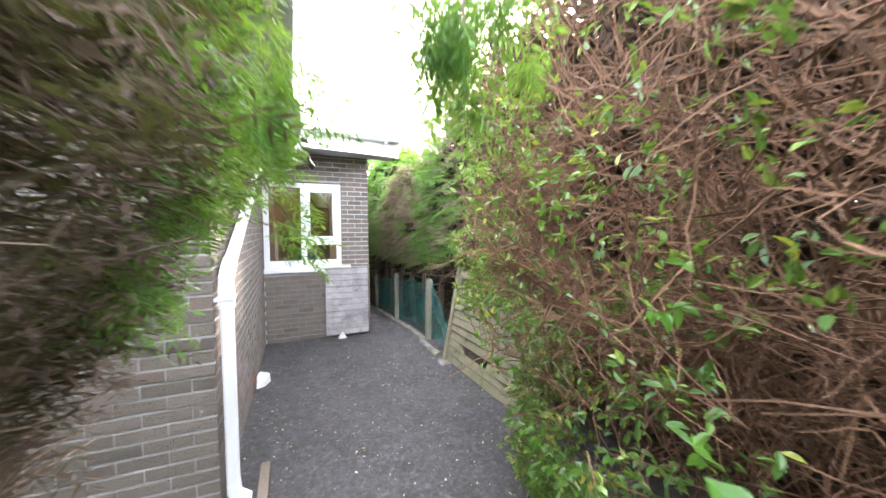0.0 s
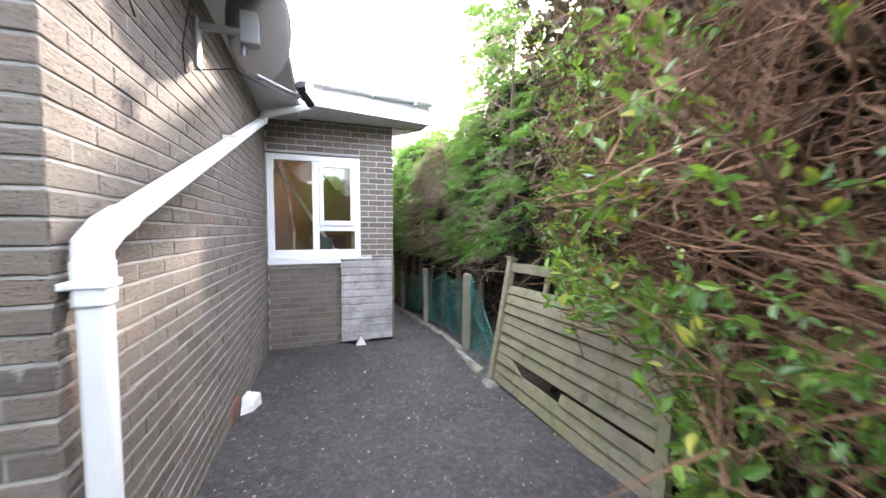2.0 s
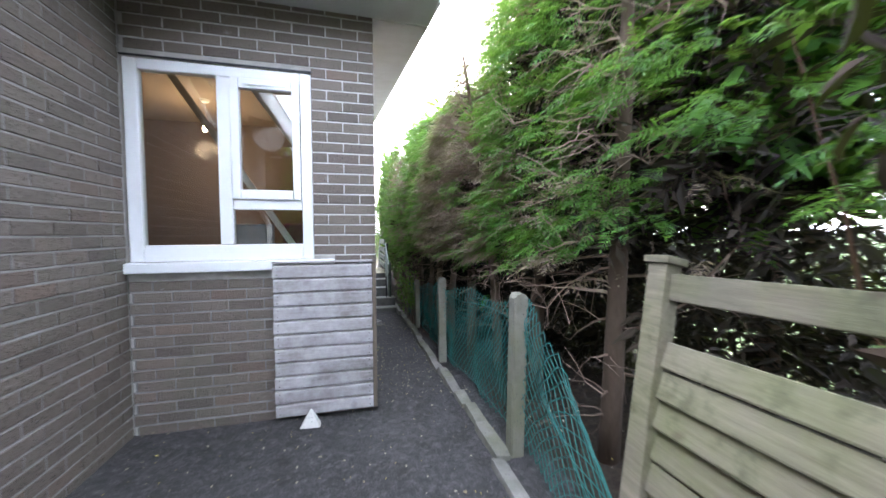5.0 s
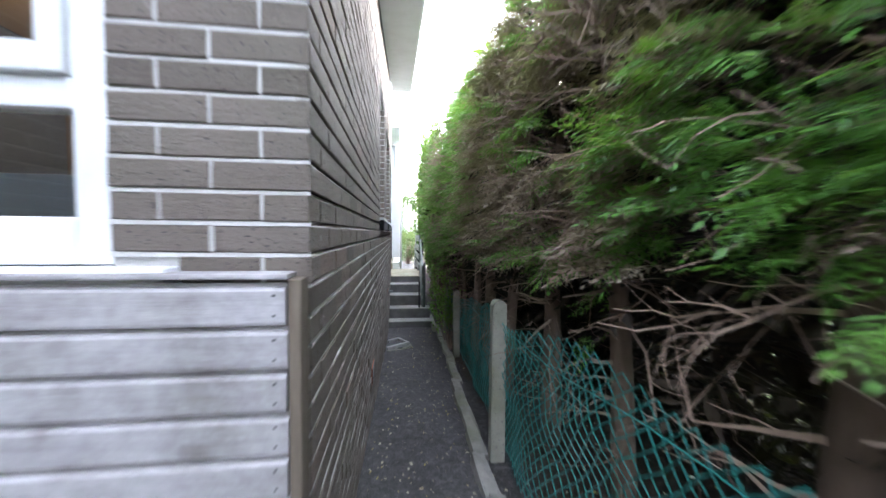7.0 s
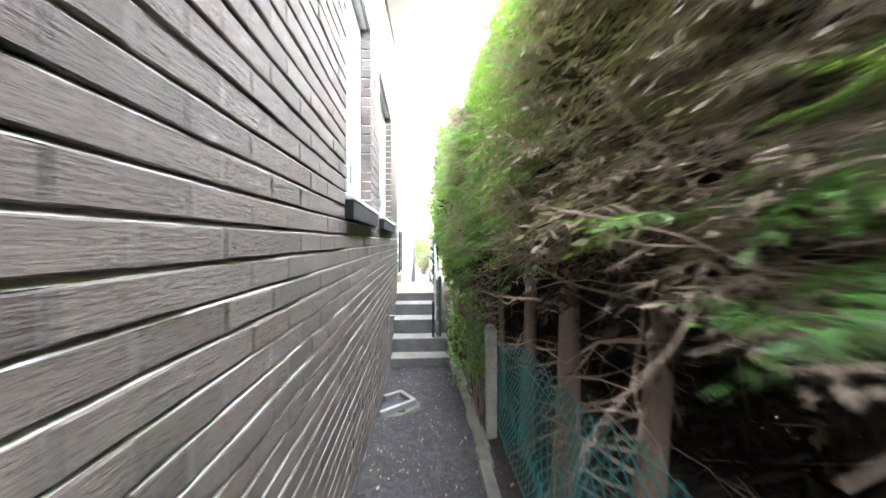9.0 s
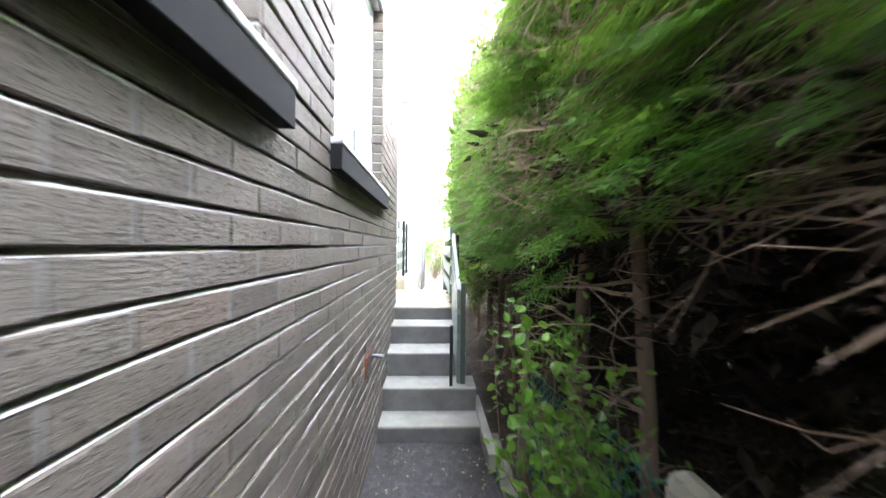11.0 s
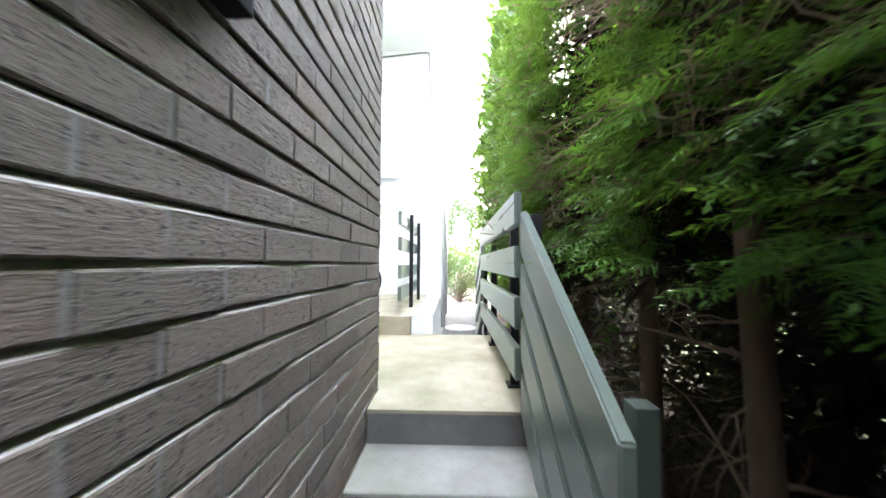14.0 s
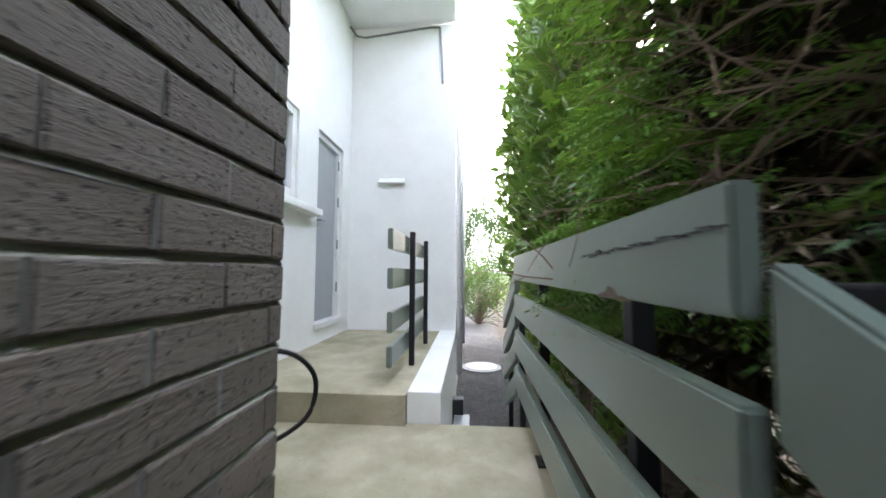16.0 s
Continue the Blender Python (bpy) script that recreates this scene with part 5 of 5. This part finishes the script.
# the hedge's far side, towards the neighbouring garden: second row added to block light
for i, y0 in enumerate(np.arange(-1.2, 13.0, 1.15)):
    RS.seed(300 + i)
    x0 = 2.25 + RS.uniform(-.15, .15)
    g = ground_z(y0) + .2
    tree = empty("conifer_tree", "conifer added in a far row to block light through the hedge", "tree", "conifer hedge far row", at=(x0, y0, g))
    part("trunk", tube([(0, 0, -.3), (.02, .02, 1.2), (0, .04, 2.6)], [.07, .05, .012], 8), BARK, tree, smooth=True)
    # low trees past y = 9 are added to keep sun off the wall
    top = 3.7 if y0 < 1 else (2.9 if y0 < 3.5 else (4.6 if y0 < 9 else 3.1))
    # the lower sprays carry the hedge's inner shade in their colour
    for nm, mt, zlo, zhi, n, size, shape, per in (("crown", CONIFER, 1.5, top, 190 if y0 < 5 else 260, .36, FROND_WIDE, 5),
                                                  ("dead_foliage", SHADEFROND, -.15, 2.1, 160 if y0 < 1.5 or y0 > 9.5 else (40 if y0 > 9 else (125 if y0 > 7.5 else 300)), .30, FROND_DARK, 6)):
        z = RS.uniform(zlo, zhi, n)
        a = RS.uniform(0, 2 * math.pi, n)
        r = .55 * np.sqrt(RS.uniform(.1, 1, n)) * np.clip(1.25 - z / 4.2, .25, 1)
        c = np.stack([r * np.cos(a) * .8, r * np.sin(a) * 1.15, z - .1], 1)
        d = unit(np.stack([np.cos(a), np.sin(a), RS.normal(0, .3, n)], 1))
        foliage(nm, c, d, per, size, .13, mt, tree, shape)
    wood = Wood()
    for _ in range(60):
        zz = RS.uniform(.2, 3.0)
        aa = RS.uniform(0, 6.28)
        wood.shoot(wander((0, 0, zz), (math.cos(aa), math.sin(aa), .2), RS.uniform(.4, .9), 4, .2), .010, .003)
    wood.make("branchwork", TWIG, tree, "bare brown branches")


# ---- the privet hedge that bulges over the leaning panel ----
def privet_x(y, z):
    b = float(np.interp(y, [-7.5, -5.6, -4.7, -3.8, -3.2, -2.75, -2.4], [-.50, -.42, -.34, -.14, .25, .80, 1.20]))
    b += .09 * math.sin(y * 4.1 + z * 2.0) + .06 * math.sin(z * 5 + y)
    if z < 1.25:
        b = max(b + max(0, 1.05 - z) * .3, float(np.interp(y, [-4.7, -4.1, -3.5], [-.4, .15, .95])) - max(0, z - 1.0))
    if z > 2.6:
        b += (z - 2.6) * .30
    return b


def privet(y0, seed, y_half, label):
    RS.seed(seed)
    g = ground_z(y0)
    bush = empty("privet_bush", label, "bush", "privet hedge", at=(.95, y0, g))
    off = np.array([.95, y0, g])
    wood = Wood()
    lp, ld, ls, yp, yd = [], [], [], [], []
    for s in range(20):
        ys = y0 + RS.uniform(-y_half, y_half)
        p0 = np.array([1.15 + RS.uniform(-.05, .45), ys, g]) - off
        zt = RS.uniform(.8, 4.1)
        aim_x = privet_x(ys, zt + g) + abs(RS.normal(0, .35))
        tgt = np.array([aim_x, ys + RS.normal(0, .35), zt + g]) - off
        mid = p0 + (tgt - p0) * .5 + np.array([.12, RS.normal(0, .1), .25])
        t = np.linspace(0, 1, 8)[:, None]
        stem = (1 - t) ** 2 * p0 + 2 * t * (1 - t) * mid + t ** 2 * tgt + RS.normal(0, .012, (8, 3))
        wood.shoot(stem, RS.uniform(.008, .015), .003, 5)
        for _ in range(17):
            k = RS.randint(2, 8)
            br = wander(stem[k], unit(np.array([-.55, 0, .35]) + RS.normal(0, .75, 3)), RS.uniform(.25, .75), 5, .17)
            if br[-1][0] + .95 < privet_x(br[-1][1] + y0, br[-1][2] + g) - .10 or br[-1][1] + y0 > -2.4:
                continue
            wood.shoot(br, .0042, .0018)
            for _ in range(9):
                k2 = RS.randint(1, 6)
                tw = wander(br[k2], unit(np.array([-.3, 0, .3]) + RS.normal(0, .8, 3)), RS.uniform(.08, .30), 3, .22)
                wood.shoot(tw, .0026, .0013)
                tip = tw[-1] + off
                inside = tip[0] - privet_x(tip[1], tip[2])
                if inside > .45 or RS.uniform() > (.16 if tip[2] > 1.1 else .60):
                    continue
                for q in (tw[-1], tw[-2], tw[-1] + RS.normal(0, .015, 3), tw[2]):
                    for _ in range(RS.randint(1, 4)):
                        lp.append(q + RS.normal(0, .012, 3))
                        ld.append(unit(tw[-1] - tw[-2] + RS.normal(0, .035, 3)))
                        ls.append(RS.uniform(.030, .056))
    # leaf backing added in the far side of the bush to block light
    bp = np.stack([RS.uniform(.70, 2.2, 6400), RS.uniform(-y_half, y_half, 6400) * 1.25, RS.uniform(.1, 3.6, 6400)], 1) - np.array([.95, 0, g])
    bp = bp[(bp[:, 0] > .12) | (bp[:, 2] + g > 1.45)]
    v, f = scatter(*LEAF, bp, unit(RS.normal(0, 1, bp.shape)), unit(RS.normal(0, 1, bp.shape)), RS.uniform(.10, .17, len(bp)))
    fast_mesh("dead_foliage", v, f, BACKLEAF, bush, "brown leaf backing that blocks light and darkens the bush's inside")
    # leafy outer shell
    n = 380
    for _ in range(n):
        y = y0 + RS.uniform(-y_half, y_half) * 1.1
        z = RS.uniform(.25, 3.9) if RS.uniform() < .40 else RS.uniform(.3, 1.4)
        x = privet_x(y, z) + abs(RS.normal(0, .10))
        if noise.noise((y * 1.7, z * 1.7, 4)) < (.12 if y < -3.3 else -.15) and z > .9:
            continue
        c = np.array([x, y, z]) - off
        dd = unit(np.array([-1, 0, .5]) + RS.normal(0, .6, 3))
        tw = wander(c - dd * .14, dd, .18, 3, .2)
        wood.shoot(tw, .0028, .0012)
        for q in (tw[1], tw[2], tw[3]):
            for _ in range(3):
                lp.append(q)
                ld.append(unit(dd + RS.normal(0, .7, 3)))
                ls.append(RS.uniform(.028, .055))
    # young bright shoots
    for _ in range(9):
        y = y0 + RS.uniform(-y_half, y_half)
        z = RS.uniform(.55, 1.45) if RS.uniform() < .75 else RS.uniform(1.4, 2.4)
        c = np.array([privet_x(y, z) + .02, y, z]) - off
        dd = unit(np.array([-.8, 0, .55]) + RS.normal(0, .3, 3))
        tw = wander(c - dd * .22, dd, .26, 5, .12)
        wood.shoot(tw, .003, .0015)
        for q in tw[2:]:
            for _ in range(3):
                yp.append(q)
                yd.append(unit(dd + RS.normal(0, .65, 3)))
    v, f = scatter(*LEAF, np.array(yp), np.array(yd), unit(np.array([-.2, 0, 1.0]) + RS.normal(0, .4, (len(yp), 3))), RS.uniform(.040, .062, len(yp)))
    fast_mesh("young_foliage", v, f, YOUNG, bush, "bright green young leaves")
    wood.make("branchwork", PTWIG, bush, "dense tangle of brown branches")
    lp, ld, ls = np.array(lp), np.array(ld), np.array(ls)
    room = lp[:, 0] + off[0] > np.array([privet_x(p[1] + off[1], p[2] + off[2]) for p in lp]) - .10
    lp, ld, ls = lp[room], ld[room], ls[room]
    v, f = scatter(*LEAF, lp, ld, unit(np.array([0, 0, 1.0]) + RS.normal(0, .5, lp.shape)), ls)
    fast_mesh("foliage", v, f, PRIVET, bush, "small glossy green leaves, a few yellow")
    return bush


for i, y0 in enumerate((-2.78, -3.25, -3.85, -4.55, -5.25, -5.95)):
    last_bush = privet(y0, 500 + i, .45, "tall overgrown privet bush, brown and twiggy inside")

RS.seed(560)
shoot_off = np.array([.95, -5.95, ground_z(-5.95)])
twig = Wood()
line = wander(np.array([-.42, -5.86, 1.40]) - shoot_off, (-1.0, .06, .36), .46, 6, .06)
twig.shoot(line, .004, .002)
twig.make("shoot", PTWIG, last_bush, "young shoot reaching over the path")
lp = np.repeat(line[2:], 3, 0) + RS.normal(0, .008, (15, 3))
v, f = scatter(*leaf_quads(.62, .08), lp, unit(np.array([-.5, .1, .1]) + RS.normal(0, .6, (15, 3))), unit(np.array([0, 0, 1.0]) + RS.normal(0, .3, (15, 3))), RS.uniform(.055, .085, 15))
fast_mesh("shoot_foliage", v, f, YOUNG, last_bush, "broad bluish green leaves")

# ---- the conifer bush that hangs in from the other side ----
def overhang_x(y, z):
    """The bush's face: a bulge at head height that slopes back below, and falls off to both ends."""
    b = -1.205 + .025 * math.sin(y * 9 + z * 7) + .02 * math.sin(z * 17)
    if z < 1.92:
        b -= (1.92 - z) * .62
    if y < -5.45:
        b -= (-5.45 - y) * .45
    if y > -5.1:
        b -= (min(y, -4.85) + 5.1) * .15 + max(0, y + 4.85)
    if z > 2.8:
        b -= (z - 2.8) * .5
    return b


RS.seed(640)
off = np.array([-2.5, -5.7, ground_z(-5.7)])
lb = empty("conifer_bush", "overhanging conifer bush, dead brown within and green at the tips", "bush", "conifer bushes", at=tuple(off))
wood = Wood()
part("trunk", tube([(0, 0, -.05), (.05, 0, .8), (.12, .03, 1.8), (.2, .05, 2.9)], [.08, .065, .05, .015], 9), BARK, lb, smooth=True)
for _ in range(420):
    y, z = RS.uniform(-6.3, -4.8), RS.uniform(1.15, 3.5)
    tgt = np.array([overhang_x(y, z) - .05 - abs(RS.normal(0, .10)), y, z])
    p0 = np.array([-2.3 + RS.uniform(0, .15), -5.6, float(np.clip(tgt[2] - RS.uniform(-.1, .4), .9, 3.0))])
    t = np.linspace(0, 1, 6)[:, None]
    pts = p0 + (tgt - p0) * t + RS.normal(0, .02, (6, 3)) - off
    wood.shoot(pts, .008, .002)
    for _ in range(7):
        tw = wander(pts[RS.randint(2, 5)], unit(tgt - p0 + RS.normal(0, .5, 3)), RS.uniform(.06, .20), 3, .25)
        if tw[-1][0] + off[0] < tgt[0]:
            wood.shoot(tw, .0025, .001)
wood.make("branchwork", TWIG, lb, "bare brown branches")


def overhang_clumps(n, y0, y1, z0, z1, deep, behind):
    y, z = RS.uniform(y0, y1, n), RS.uniform(z0, z1, n)
    x = np.array([overhang_x(a, b) for a, b in zip(y, z)]) - behind - np.abs(RS.normal(0, deep, n))
    return np.stack([x, y, z], 1) - off


out = unit(np.array([.6, .25, .1]) + RS.normal(0, .35, (560, 3)))
for deep, behind, size, per in ((.05, .10, .072, 7), (.10, .16, .10, 5), (.12, .30, .18, 3)):
    c = overhang_clumps(560, -6.3, -4.85, 1.1, 3.4, deep, behind)
    foliage("dead_foliage", c, out, per, size, .035, DEADBUSH, lb, FROND_DEAD, "dead brown sprays")
c = overhang_clumps(210, -5.25, -4.72, 1.6, 3.2, .05, .075)
foliage("crown", c, unit(np.array([.5, .5, .15]) + RS.normal(0, .4, (210, 3))), 9, .085, .03, CONIFER, lb)

c = np.array([-1.20, -5.34, 1.95]) + RS.normal(0, 1, (16, 3)) * np.array([.035, .06, .06]) - off
foliage("outer_spray", c, unit(np.array([.5, .4, -.2]) + RS.normal(0, .35, (16, 3))), 12, .062, .018, CONIFER, lb)
twig = Wood()
hang = np.array([(-1.75, -5.50, 2.75), (-1.45, -5.46, 2.88), (-1.15, -5.46, 2.80), (-1.02, -5.50, 2.55), (-1.00, -5.55, 2.25), (-1.01, -5.58, 2.02)]) - off
twig.shoot(hang, .006, .002)
twig.make("hanging_branch", TWIG, lb, "thin branch drooping over the path")
c = np.array([-1.00, -5.56, 2.03]) + RS.normal(0, 1, (16, 3)) * np.array([.028, .03, .045]) - off
foliage("hanging_spray", c, unit(np.array([.2, .1, -1.0]) + RS.normal(0, .4, (16, 3))), 9, .075, .012, CONIFER, lb)

# bushes added out of view to shade the start; the window reflects rear ones
RS.seed(660)
for hx, hy, ht, wide in ((-3.7, -5.8, 3.5, .95), (-5.2, -5.6, 3.3, .95), (-2.7, -7.9, 3.1, 1.1), (-.7, -8.3, 3.0, 1.2), (1.1, -7.4, 3.6, 1.1)):
    g = ground_z(hy)
    ob = empty("conifer_bush", "dense green conifer bush added to shade the yard", "bush", "conifer bushes", at=(hx, hy, g))
    part("trunk", tube([(0, 0, -.05), (.03, 0, 1.2), (0, .04, ht * .8)], [.08, .05, .012], 8), BARK, ob, smooth=True)
    n = 520
    u = unit(RS.normal(0, 1, (n, 3)))
    c = u * RS.uniform(.6, 1, (n, 1)) * np.array([wide, .8, ht / 2]) + np.array([0, 0, ht / 2 + .1])
    foliage("crown", c, u, 5, .26, .09, CONIFER, ob, FROND_WIDE)

# ---- laurel at the far end of the rail ----
for i, (y0, x0) in enumerate(((8.35, 1.15), (9.2, 1.2), (10.1, 1.25), (11.2, 1.4))):
    RS.seed(700 + i)
    g = ground_z(y0) + .05
    bush = empty("laurel_bush", "bright green broad-leaved laurel bush beside the rail", "bush", "laurel bushes", at=(x0, y0, g))
    wood = Wood()
    lp, ld = [], []
    for _ in range(135):
        z = RS.uniform(.35, 4.0)
        yy = RS.normal(0, .42)
        xf = (.80 + .09 * math.sin((y0 + yy) * 3 + z * 2) + .08 * max(0, z - 2.5) + (.25 if z < 1.1 else 0)) - x0
        tgt = np.array([xf + abs(RS.normal(0, .13)), yy, z - g])
        p0 = np.array([RS.normal(0, .05), RS.normal(0, .05), max(0, z - g - RS.uniform(.3, .8))])
        t = np.linspace(0, 1, 6)[:, None]
        pts = p0 + (tgt - p0) * t + RS.normal(0, .012, (6, 3))
        wood.shoot(pts, .009, .003)
        out = unit(tgt - p0)
        for k in range(19):
            lp.append(pts[5 - k // 5] + RS.normal(0, .03, 3))
            ld.append(unit(out + RS.normal(0, .65, 3)))
    wood.shoot(np.array([(0, 0, -.1), (.02, 0, 1.2), (0, .03, 2.6), (0, 0, 3.6)]), .035, .008, 7)
    wood.make("branchwork", TWIG, bush, "thin brown branches")
    lp, ld = np.array(lp), np.array(ld)
    v, f = scatter(*LEAF_LONG, lp, ld, unit(np.array([-.3, 0, 1.0]) + RS.normal(0, .4, lp.shape)), RS.uniform(.085, .145, len(lp)))
    fast_mesh("foliage", v, f, LAUREL, bush, "broad glossy leaves")


# ---- bushes at the end of the far path ----
def far_bush(name, x, y, rx, ry, h, n, material, label, seed, leaf=.09, z0=0.15):
    RS.seed(seed)
    g = ground_z(y)
    ob = empty(name, label, "bush" if h < 2.5 else "tree", at=(x, y, g))
    u = unit(RS.normal(0, 1, (n, 3)))
    rr_ = RS.uniform(.55, 1, (n, 1)) * (1 + .25 * np.sin(u[:, :1] * 7 + u[:, 1:2] * 5))
    p = u * rr_ * np.array([rx, ry, h / 2]) + np.array([0, 0, h / 2 + z0])
    p = p[p[:, 2] > .05]
    v, f = scatter(*LEAF, p, unit(p - np.array([0, 0, h / 2]) + RS.normal(0, .6, p.shape)), unit(np.array([0, 0, 1.0]) + RS.normal(0, .5, p.shape)), RS.uniform(.7, 1.3, len(p)) * leaf)
    fast_mesh("foliage", v, f, material, ob)
    wood = Wood()
    for _ in range(40):
        wood.shoot(wander((0, 0, 0), (RS.normal(0, .5), RS.normal(0, .5), 1), h * .7, 5, .2), .02, .004)
    wood.make("branchwork", TWIG, ob, "brown branches")


far_bush("round_bush", .55, 15.6, .80, .6, 1.45, 4600, BUSH, "rounded green bush at the end of the far path", 801, .07)
far_bush("garden_tree", .75, 18.5, 1.3, 1.0, 3.3, 9000, GARDEN, "leafy green tree behind the far path", 802, .09, .6)
far_bush("garden_bush", 1.9, 14.3, .8, .9, 2.3, 3600, LAUREL, "bright green bush beside the far path", 803, .08)
far_bush("garden_bush", 1.7, 12.7, .6, .8, 2.2, 2800, LAUREL, "bright green bush beside the far path", 804, .08)

# seedling with round leaves by the passage
RS.seed(850)
sd = empty("sapling", "bright green sapling with round leaves growing through the fence", "plant", at=(.94, 4.16, ground_z(4.16) + .02))
wood = Wood()
lp, ld = [], []
for _ in range(22):
    st = wander((RS.normal(0, .03), RS.normal(0, .05), 0), (-.10 + RS.normal(0, .07), -.18 + RS.normal(0, .14), 1), RS.uniform(.85, 1.3), 10, .09, .035)
    st[:, 0] = np.maximum(st[:, 0], -.25)
    st[:, 1] = np.maximum(st[:, 1], -.13)
    wood.shoot(st, .004, .0015)
    for q in st[4:]:
        for _ in range(6):
            at = q + RS.normal(0, .028, 3)
            at[0] = max(at[0], -.29)
            lp.append(at)
            ld.append(unit(RS.normal(0, 1, 3) + np.array([0, 0, .3])))
tagged(wood.make("stem", TWIG, sd), kind="stuff")
lp, ld = np.array(lp), np.array(ld)
v, f = scatter(*leaf_quads(.75, .06), lp, ld, unit(np.array([0, 0, 1.0]) + RS.normal(0, .4, lp.shape)), RS.uniform(.028, .046, len(lp)))
fast_mesh("foliage", v, f, YOUNG, sd)

# litter on the asphalt, steps and soil
RS.seed(900)
n = 2000
ly = RS.uniform(-5.5, 5.6, n)
lx = np.where(ly < 0, RS.uniform(-1.55, .75, n), RS.uniform(.03, .80, n))
soil = RS.uniform(0, 1, n) < .25
lx = np.where(soil, RS.uniform(.9, 1.9, n), lx)
lz = np.array([ground_z(a) + (.06 + .10 * (b - 1) if b > .95 else .006) + .018 * (noise.noise((b * 1.3, a * 1.3, 3)) + .5 * noise.noise((b * 4, a * 4, 7))) for a, b in zip(ly, lx)])
pos = np.stack([lx, ly, lz + .006], 1)
fw = unit(np.stack([RS.normal(0, 1, n), RS.normal(0, 1, n), RS.normal(0, .15, n)], 1))
v, f = scatter(*leaf_quads(.55, .12), pos, fw, unit(np.array([0, 0, 1.0]) + RS.normal(0, .15, (n, 3))), np.abs(RS.normal(0, .009, n)) + .006)
tagged(fast_mesh("leaf_litter", v, f, LITTER), "small dry fallen leaves scattered over the ground", "litter", kind="stuff")

# ---- bricks, last ----
def put_bricks():
    rr = random.Random(5)
    for wall, org, along, turn, u0, u1, z0, z1, holes, near, shift, ztop, ends in LATER:
        rot = Matrix.Rotation(radians(turn), 4, "Z")
        spots = []
        jv, jf = [], []
        pv, pf = [], []
        n0, n1 = math.floor((z0 - 1.2) / CO), math.ceil((z1 - 1.2) / CO)
        for n in range(n0, n1):
            zc = 1.2 + n * CO + CO / 2 + .0
            segs = [(u0, u1)]
            for h0, h1, hz0, hz1 in holes:
                if hz0 - .02 < zc < hz1 + .02:
                    nxt = []
                    for a, b in segs:
                        if h1 <= a or h0 >= b:
                            nxt.append((a, b))
                            continue
                        if h0 - a > .04:
                            nxt.append((a, h0))
                        if b - h1 > .04:
                            nxt.append((h1, b))
                    segs = nxt
            for a, b in segs:
                if ztop is None or zc < ztop(a):
                    zj = zc - CO / 2        # struck joint: the mortar slopes out towards its foot
                    n_ = max(1, int((b - a) / .35))
                    us = np.linspace(a, b, n_ + 1)
                    q0 = len(jv)
                    for u in us:
                        for dep, zz in ((SET + .001 if wall is WALL_A or wall is WALL_F else .0065, zj + .0062), (.0025 + rr.uniform(-.001, .002), zj - .0052)):
                            jv.append(tuple(org + along * float(u) + rot.to_3x3() @ Vector((0, dep, 0)) + Vector((0, 0, zz))))
                    jf += [(q0 + 2 * k, q0 + 2 * k + 1, q0 + 2 * k + 3, q0 + 2 * k + 2) for k in range(n_)]
                start = math.floor((a - shift) / BL) * BL + shift - (BL / 2 if n % 2 else 0)
                u = start
                while u < b:
                    c0, c1 = max(u, a), min(u + BL, b)
                    ln = c1 - c0
                    if ln > .03 and (ztop is None or zc + .03 < ztop(c0)):
                        spots.append(((c0 + c1) / 2, zc, ln))
                        if c0 > a + .01:        # flush upright joint
                            q0 = len(pv)
                            d = rr.uniform(.001, .004)
                            for du, dz in ((-.006, -.030), (.006, -.030), (.006, .031), (-.006, .031)):
                                pv.append(tuple(org + along * (c0 + du) + rot.to_3x3() @ Vector((0, d, 0)) + Vector((0, 0, zc + dz))))
                            pf.append((q0, q0 + 1, q0 + 2, q0 + 3))
                    u += BL
        low = wall is WALL_E        # the joints low on the end wall are dirty
        if low:
            for nm, vs, fs, zs in (("bed_joint", jv, jf, -.004), ("upright_joint", pv, pf, 0)):
                for mt, keep in ((MORTAR, [q for q in fs if vs[q[0]][2] > 1.1]), (DULLMORTAR, [q for q in fs if vs[q[0]][2] <= 1.1])):
                    used = sorted({i for q in keep for i in q})
                    at = {u: n for n, u in enumerate(used)}
                    tagged(fast_mesh(nm, [vs[u] for u in used], [[at[i] for i in q] for q in keep], mt, wall), kind="stuff")
        if jv and not low:
            tagged(fast_mesh("bed_joint", jv, jf, MIDMORTAR if wall is WALL_C or wall is WALL_D else MORTAR, wall), kind="stuff")
        if pv and not low:
            tagged(fast_mesh("upright_joint", pv, pf, DULLMORTAR if wall is WALL_A or wall is WALL_F else MIDMORTAR, wall), kind="stuff")
        own, joined = [], []
        for s in spots:
            (own if near and near(s[0], s[1]) and len(own) < 300 else joined).append(s)
        verts, faces = [], []
        for k, (u, z, ln) in enumerate(own + joined):
            full = ln > .15
            me = rr.choice(FULL if full else HALF)
            sx = (ln - .006) / (.215 if full else .1025)
            m = Matrix.Translation(org + along * u + Vector((0, 0, z + rr.uniform(-.0012, .0012)))) @ rot
            m = m @ Matrix.Translation((0, rr.uniform(-.0018, .0028), 0)) @ Matrix.Rotation(rr.uniform(-.006, .006), 4, "Y")
            if k < len(own):
                ob = new("brick", me)
                ob.parent = wall
                ob.matrix_basis = m @ Matrix.Diagonal((sx, 1, 1, 1))
            else:
                m = m @ Matrix.Diagonal((sx, 1, 1, 1))
                base = len(verts)
                verts += [tuple(m @ v.co) for v in me.vertices]
                faces += [tuple(base + i for i in p.vertices) for p in me.polygons]
        if verts:
            tagged(fast_mesh("bricks", verts, faces, BRICK, wall), kind="stuff")


put_bricks()
